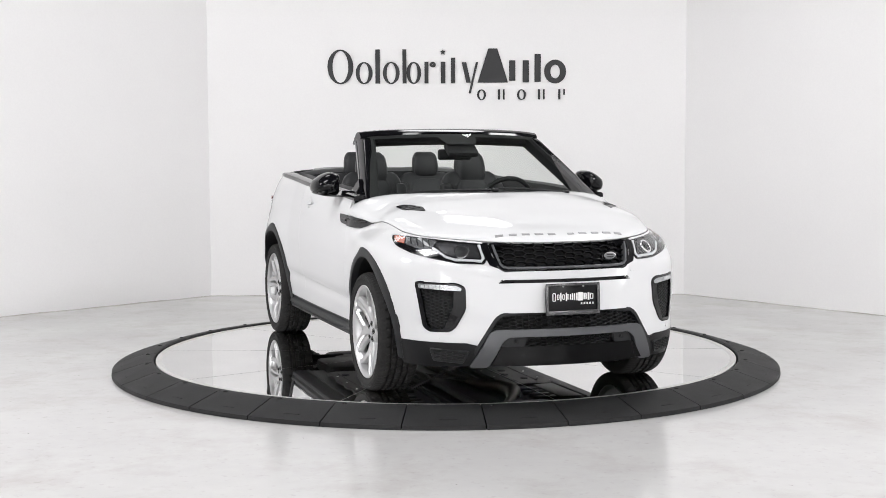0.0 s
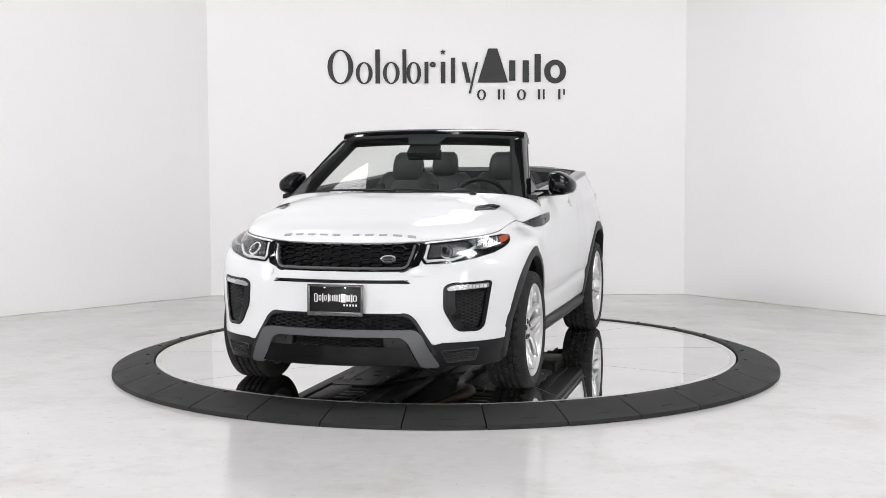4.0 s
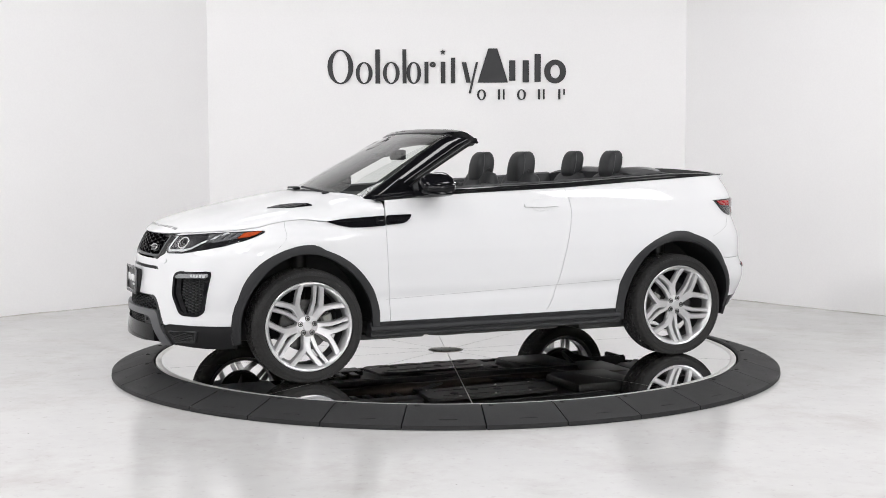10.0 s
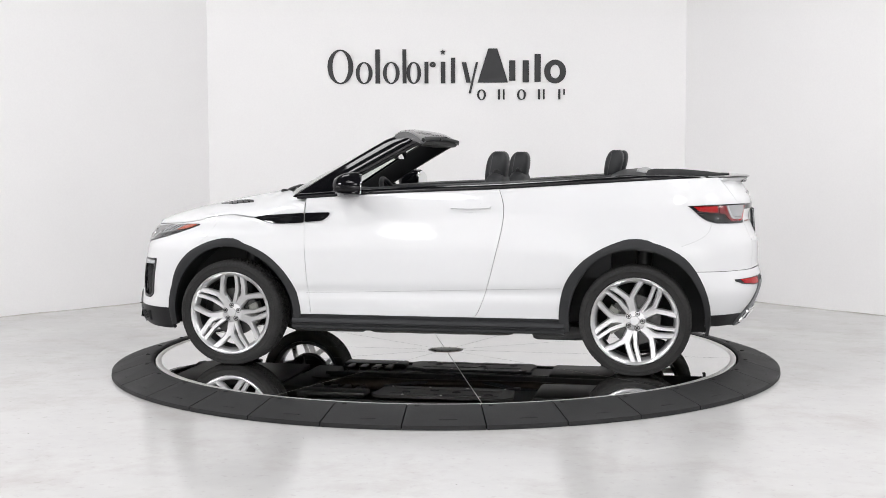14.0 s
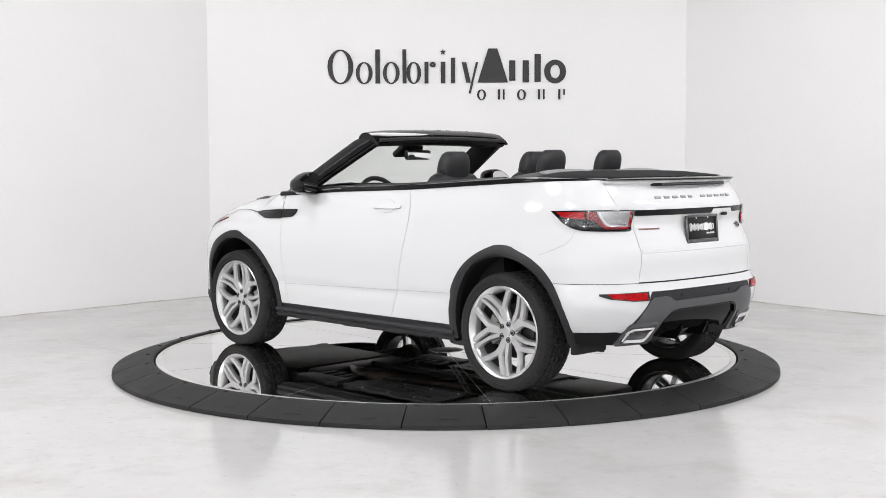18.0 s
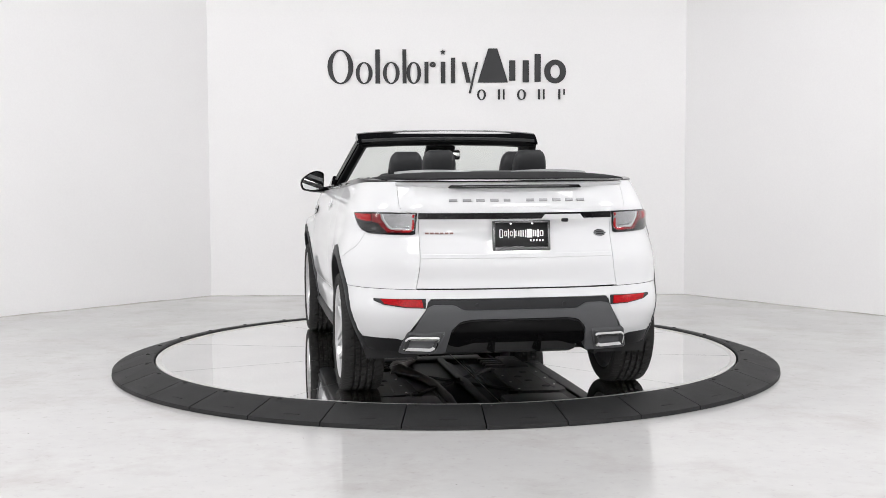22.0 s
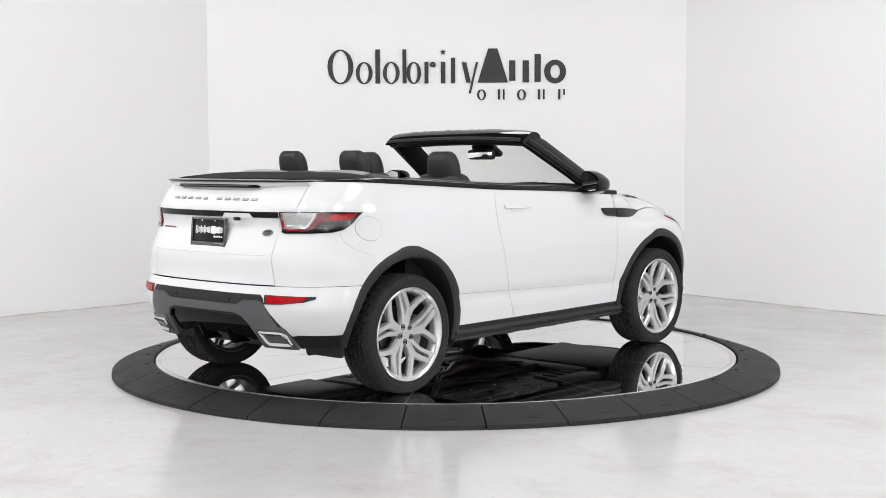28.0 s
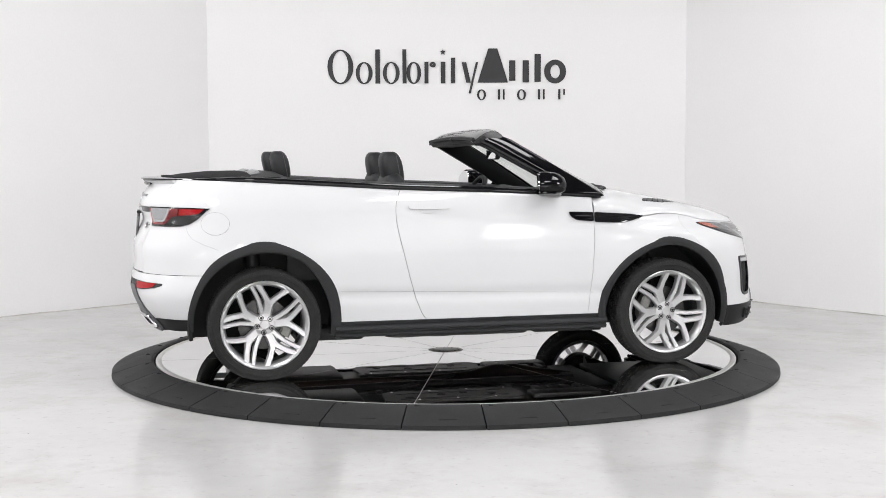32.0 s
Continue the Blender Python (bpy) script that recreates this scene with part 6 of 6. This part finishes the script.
for s in (1, -1):
    def W(a, b, s=s):
        return ON_REAR(s * a, b)
    # lamp wraps round the corner: outline in heights and widths
    shape = [(0.545, 1.072), (0.556, 0.956), (0.575, 0.950), (0.70, 0.951), (0.79, 0.955), (0.820, 0.970), (0.838, 1.000), (0.846, 1.034), (0.850, 1.064), (0.80, 1.069), (0.70, 1.072)]
    bm = bmesh.new()
    patch(bm, shape, W, 0.025, 0.006, 0.02)
    TL = part("tail_lamp", bm, M_LAMPBLACK, CAR, "red and clear tail lamp in black housing")
    bm = bmesh.new()
    patch(bm, [(0.556, 1.064), (0.562, 0.974), (0.620, 0.968), (0.676, 0.974), (0.694, 0.990), (0.722, 1.036), (0.728, 1.064)], W, 0.025, 0.0095, 0.004)
    part("reverse_lens", bm, M_CLEAR, TL, "clear reversing lens")
    bm = bmesh.new()
    strip(bm, [(0.563, 1.062), (0.568, 0.980), (0.585, 0.970), (0.622, 0.969)], W, 0.014, 0.011, 0.005)
    part("light_guide", bm, M_RED, TL, "red light guide")
    bm = bmesh.new()
    strip(bm, [(0.622, 0.984), (0.672, 0.985), (0.688, 0.997), (0.712, 1.036), (0.718, 1.062)], W, 0.007, 0.011, 0.005)
    part("light_guide", bm, M_LAMPWHITE, TL)
    bm = bmesh.new()
    patch(bm, [(0.618, 0.978), (0.620, 0.962), (0.692, 0.962), (0.712, 0.980), (0.738, 1.014), (0.766, 1.018), (0.768, 1.062), (0.730, 1.062), (0.722, 1.034), (0.694, 0.988), (0.676, 0.976)], W, 0.025, 0.0105, 0.005)
    part("brake_lens", bm, M_REDDARK, TL, "dark red stepped lens")
    bm = bmesh.new()
    strip(bm, [(0.586, 0.992), (0.664, 0.992)], W, 0.016, 0.0112, 0.004)
    part("reverse_reflector", bm, M_LAMPGREY, TL)
    bm = bmesh.new()
    patch(bm, [(0.774, 1.060), (0.774, 1.022), (0.810, 1.024), (0.836, 1.032), (0.842, 1.058)], W, 0.02, 0.0105, 0.005)
    part("marker_lens", bm, M_RED, TL, "bright red side lens")
    bm = bmesh.new()
    patch(bm, shape, W, 0.025, 0.014, 0.002)
    part("lens_cover", bm, M_LENS, TL, "clear lens cover")
    # bumper reflector
    bm = bmesh.new()
    patch(bm, [(0.515, 0.612), (0.515, 0.560), (0.62, 0.562), (0.735, 0.576), (0.780, 0.594), (0.780, 0.606)], W, 0.025, 0.004, 0.008)
    RF = part("rear_reflector", bm, M_CLAD, CAR, "red rear reflector in grey holder")
    bm = bmesh.new()
    patch(bm, [(0.535, 0.606), (0.528, 0.566), (0.62, 0.567), (0.725, 0.580), (0.745, 0.604)], W, 0.025, 0.008, 0.006)
    part("reflector_lens", bm, M_RED, RF)
    bm = bmesh.new()
    patch(bm, [(0.242 + 0.011 * math.cos(k * math.pi / 7), 0.575 + 0.011 * math.sin(k * math.pi / 7)) for k in range(14)], W, 0.03, 0.0025, 0.006)
    part("parking_sensor", bm, M_PLASTIC, CAR)

# dark rear wrap and skid panel
cols = [col_rear(i, -1) for i in range(47, 0, -1)] + [col_rear(i, 1) for i in range(0, 48)]
RLOW = None
for half in (cols[:48], cols[46:]):
    RLOW = panel("rear_lower_bumper", half, lambda p: 0.308, lambda p: LOW + 0.02, 8, [(SKIRT, False)], "dark grey plastic rear lower bumper", material=M_CLADLOW)
bm = bmesh.new()
patch(bm, [(-0.515, 0.555), (-0.50, 0.608), (0.50, 0.608), (0.515, 0.555), (0.515, 0.545), (-0.515, 0.545)], ON_REAR, 0.05, -0.001, 0.02)
part("bumper_infill", bm, M_CLAD, RLOW, "dark grey bumper insert")
SK = [(-0.640, 0.300), (-0.545, 0.500), (-0.510, 0.562), (-0.480, 0.578), (-0.365, 0.578), (-0.315, 0.548), (0.315, 0.548), (0.365, 0.578), (0.480, 0.578), (0.510, 0.562), (0.545, 0.500), (0.640, 0.300),
      (0.395, 0.300), (0.375, 0.440), (0.330, 0.488), (0.270, 0.500), (-0.270, 0.500), (-0.330, 0.488), (-0.375, 0.440), (-0.395, 0.300)]
bm = bmesh.new()
patch(bm, rounded(SK, 0.015, 2), ON_REAR, 0.035, 0.008, 0.05)
part("rear_skid_bar", bm, M_SATIN, RLOW, "satin grey rear skid panel")
bm = bmesh.new()
patch(bm, rounded([(-0.330, 0.325), (-0.392, 0.345), (-0.370, 0.445), (-0.325, 0.488), (-0.27, 0.498), (0.27, 0.498), (0.325, 0.488), (0.370, 0.445), (0.392, 0.345), (0.330, 0.325), (0.24, 0.350), (-0.24, 0.350)], 0.015, 2), ON_REAR, 0.04, -0.010, 0.06)
DIF = part("diffuser", bm, M_LIP, RLOW, "gloss black rear diffuser")
bm = bmesh.new()
strip(bm, [(-0.372, 0.43), (-0.34, 0.475), (-0.28, 0.490), (0.0, 0.492), (0.28, 0.490), (0.34, 0.475), (0.372, 0.43)], ON_REAR, 0.016, 0.006, 0.012)
part("diffuser_edge", bm, M_GLOSS, DIF)
for yy in (-0.13, 0.13):
    bm = bmesh.new()
    x = rear_x(yy, 0.36)
    loft(bm, [[Vector((x + 0.03, yy + d, 0.40)), Vector((x - 0.016, yy + d * 0.7, 0.385)), Vector((x + 0.03, yy + d, 0.297)), Vector((x + 0.16, yy + d, 0.297))] for d in (-0.009, 0.009)])
    part("diffuser_fin", fix(bm), M_LIP, DIF)
# exhaust tips
for s in (1, -1):
    def W(a, b, s=s):
        return ON_REAR(s * a, b)
    out = rounded([(0.434, 0.410), (0.592, 0.410), (0.612, 0.392), (0.616, 0.326), (0.470, 0.322), (0.448, 0.340)], 0.016, 3)
    bm = bmesh.new()
    frame_ring(bm, out, behind(W, -0.014), 0.021, 0.014, 0.06)
    EX = part("exhaust_tip", bm, M_CHROME, CAR, "polished trapezoid exhaust tip")
    bm = bmesh.new()
    patch(bm, out, behind(W, 0.012), 0.05, 0, 0.01)
    part("exhaust_mouth", bm, M_BLACK, EX)
    bm = bmesh.new()
    frame_ring(bm, rounded([(0.405, 0.430), (0.605, 0.430), (0.645, 0.305), (0.450, 0.305)], 0.02, 3), behind(W, -0.006), 0.016, 0.008, 0.01)
    part("exhaust_surround", bm, M_SATIN, EX)

# fuel flap on the right flank
bm = bmesh.new()
fl = [(-1.632 + 0.084 * math.cos(2 * math.pi * k / 40), 0.973 + 0.068 * math.sin(2 * math.pi * k / 40)) for k in range(40)]
SIDE_R = on_side(-1)
patch(bm, fl, SIDE_R, 0.03, 0.0025, 0.004)
part("fuel_flap", bm, M_WHITE, CAR, "round white fuel flap")
bm = bmesh.new()
tube(bm, [SIDE_R(*p)[0] + SIDE_R(*p)[1] * 0.0012 for p in fl + fl[:1]], 0.0015, 5, False)
part("flap_seam", fix(bm), M_SATIN, CAR)
# lamp-to-arch seams, and grey lines that draw the shade of the door creases
for s in (1, -1):
    sd = on_side(s)
    bm = bmesh.new()
    pts = [(-1.805, 0.955), (-1.795, 0.915), (-1.77, 0.880), (-1.70, 0.845), (-1.62, 0.815)]
    pts = pts[:1] + [(a[0] + (b[0] - a[0]) * f, a[1] + (b[1] - a[1]) * f) for a, b in zip(pts, pts[1:]) for f in (0.25, 0.5, 0.75, 1.0)]
    tube(bm, [sd(*p)[0] + sd(*p)[1] * 0.0004 for p in pts], 0.0008, 5, False)
    part("panel_seam", fix(bm), M_GREYTRIM, CAR)
    bm = bmesh.new()
    pts = [(0.80 - 1.68 * k / 16, 0.487 + 0.056 * k / 16) for k in range(17)]
    tube(bm, [sd(*p)[0] + sd(*p)[1] * 0.0004 for p in pts], 0.0012, 5, False)
    part("crease_shade_line", fix(bm), M_GREYTRIM, CAR)

# ---------- underside ----------
M_SHIELD = mat("underbody_shield", (0.032, 0.031, 0.030), 0.5, grain=0.25, scale=30, stain=0.25, stain_scale=5, bump=0.2)
bm = bmesh.new()
box(bm, 0.05, 0.0, 0.262, 1.9, 0.34, 0.05, 0.02)
UND = part("underbody_tunnel", bm, M_UNDER, CAR, "black underbody with pipes and shields")
for nm, b in (("fuel_tank", (-0.92, 0.46, 0.235, 0.50, 0.50, 0.10)), ("fuel_tank", (-0.90, -0.42, 0.240, 0.46, 0.44, 0.09)), ("engine_shield", (1.62, 0, 0.235, 0.85, 0.95, 0.035)),
              ("silencer", (-1.74, 0.0, 0.33, 0.26, 0.80, 0.13)), ("rear_subframe", (-1.32, 0, 0.28, 0.36, 0.86, 0.09)), ("front_subframe", (1.02, 0, 0.25, 0.22, 0.86, 0.07))):
    bm = bmesh.new()
    box(bm, *b, min(b[3:]) * 0.35)
    part(nm, bm, M_UNDER, UND)
bm = bmesh.new()
revolve(bm, [(0.0, -0.003), (0.026, -0.003), (0.031, 0.002), (0.031, 0.01)], 16, "z")
PLUG = finish("drain_plug", bm, M_BLACK)
bm = bmesh.new()
revolve(bm, [(0.0, -0.004), (0.007, -0.004), (0.009, 0.0), (0.009, 0.01)], 8, "z")
SCREW = finish("shield_screw", bm, M_SEAM)
for s in (1, -1):
    # long floor shield with a scalloped outer edge and pressed ribs
    x0, x1, y0, y1 = (0.42, -0.54, 0.36, 0.700)
    edge = []
    for k in range(25):
        x = x0 + (x1 - x0) * k / 24
        edge.append((x, y1 + (0.014 if k % 6 in (2, 3, 4) else 0.0) - (0.05 if k in (0, 24) else 0.0)))
    plan = [(x0 - 0.03, y0 + 0.05), (x0 - 0.10, y0), (x1 + 0.09, y0), (x1 + 0.02, y0 + 0.04)]
    outline = edge + plan[::-1]
    bm = bmesh.new()
    loft(bm, [[Vector((x, s * y, z)) for x, y in outline] for z in (0.210, 0.228)])
    SH = part("floor_shield", fix(bm), M_SHIELD, UND, "dark grey moulded floor shield")
    for k, (x, y) in enumerate(((0.20, 0.57), (0.02, 0.49), (-0.14, 0.53), (-0.37, 0.60))):
        child("drain_plug", PLUG, SH, pose(x, s * y, 0.209))
    for k in range(7):
        child("shield_screw", SCREW, SH, pose(0.33 - 0.13 * k, s * (0.672 if k % 2 else 0.39), 0.209))
    bm = bmesh.new()
    for k in range(2):
        yr = 0.45 + 0.17 * k
        tube(bm, [(0.30, s * yr, 0.211), (-0.44, s * (yr + 0.02), 0.211)], 0.006, 6)
    part("shield_rib", fix(bm), M_SHIELD, SH)
    # crossed braces, each a pair of rods with end lugs
    a, b = Vector((0.36, -s * 0.36, 0.208)), Vector((-0.50, s * 0.33, 0.208))
    for off in (-0.018, 0.018):
        bm = bmesh.new()
        tube(bm, [a + Vector((0, off, 0)), b + Vector((0, off, 0))], 0.009, 8)
        part("brace_rod", fix(bm), M_CLAD, UND)
    for q in (a, b):
        bm = bmesh.new()
        box(bm, q.x, q.y, 0.214, 0.09, 0.07, 0.02, 0.006)
        part("brace_lug", bm, M_CLAD, UND)
    # ribbed pressing ahead of the shield, and the inner sill flange
    bm = bmesh.new()
    box(bm, 0.70, s * 0.60, 0.225, 0.48, 0.16, 0.04, 0.012)
    for k in range(4):
        box(bm, 0.86 - 0.10 * k, s * 0.44, 0.222, 0.05, 0.15, 0.025, 0.008)
    part("floor_pressing", bm, M_UNDER, UND)
    bm = bmesh.new()
    box(bm, -0.02, s * 0.765, 0.250, 1.66, 0.02, 0.03, 0.006)
    part("sill_flange", bm, M_UNDER, UND)
    for ax in (AX_F, AX_R):
        bm = bmesh.new()
        tube(bm, [(ax, s * 0.30, HUB_Z - 0.03), (ax, s * 0.74, HUB_Z)], 0.022, 8)
        part("drive_shaft", fix(bm), M_UNDER, UND)
        bm = bmesh.new()
        tube(bm, [(ax - 0.12, s * 0.34, 0.245), (ax, s * 0.72, 0.225), (ax + 0.12, s * 0.34, 0.245)], 0.022, 8)
        part("control_arm", fix(bm), M_UNDER, UND)
        bm = bmesh.new()
        tube(bm, [(ax - 0.03, s * 0.60, 0.30), (ax - 0.06, s * 0.56, 0.76)], 0.05, 12)
        part("spring_strut", fix(bm), M_UNDER, UND)
bm = bmesh.new()
tube(bm, [(1.0, 0.10, 0.235), (0.80, 0.22, 0.225), (0.62, 0.31, 0.218), (0.44, 0.30, 0.218), (0.25, 0.20, 0.222), (-0.05, 0.14, 0.225), (-0.60, 0.13, 0.222), (-1.05, 0.15, 0.232), (-1.5, 0.12, 0.27), (-1.68, 0.10, 0.30)],
     [0.028, 0.030, 0.055, 0.055, 0.032, 0.030, 0.030, 0.030, 0.030, 0.032], 12)
part("exhaust_pipe", fix(bm), M_STEELPIPE, UND, "heat-stained steel exhaust pipe")
bm = bmesh.new()
tube(bm, [(0.95, -0.08, 0.222), (0.0, -0.08, 0.222), (-0.05, -0.08, 0.222), (-1.1, -0.08, 0.228)], [0.026, 0.026, 0.034, 0.026], 10)
part("prop_shaft", fix(bm), M_UNDER, UND)
# fuel and brake lines along the tunnel
for k, y0 in enumerate((-0.24, -0.265, 0.30)):
    bm = bmesh.new()
    tube(bm, [(0.95, y0, 0.232), (0.35, y0 + 0.01, 0.226), (-0.3, y0 - 0.01, 0.226), (-0.7, y0 - 0.03, 0.230)], 0.005, 6)
    part("brake_line", fix(bm), M_CLAD, UND)


def place(t):
    """The car's pose on the turning deck at t seconds."""
    return pose(0, 0, DECK_Z, 0, 0, heading(t)) @ pose(-0.031, -0.034, 0)


def motions():
    times = [float(k) for k in range(33)]
    walk(CAR, [(t, place(t)) for t in times])
    walk(DISC, [(t, pose(0, 0, DECK_Z, 0, 0, heading(t))) for t in times])


motions()
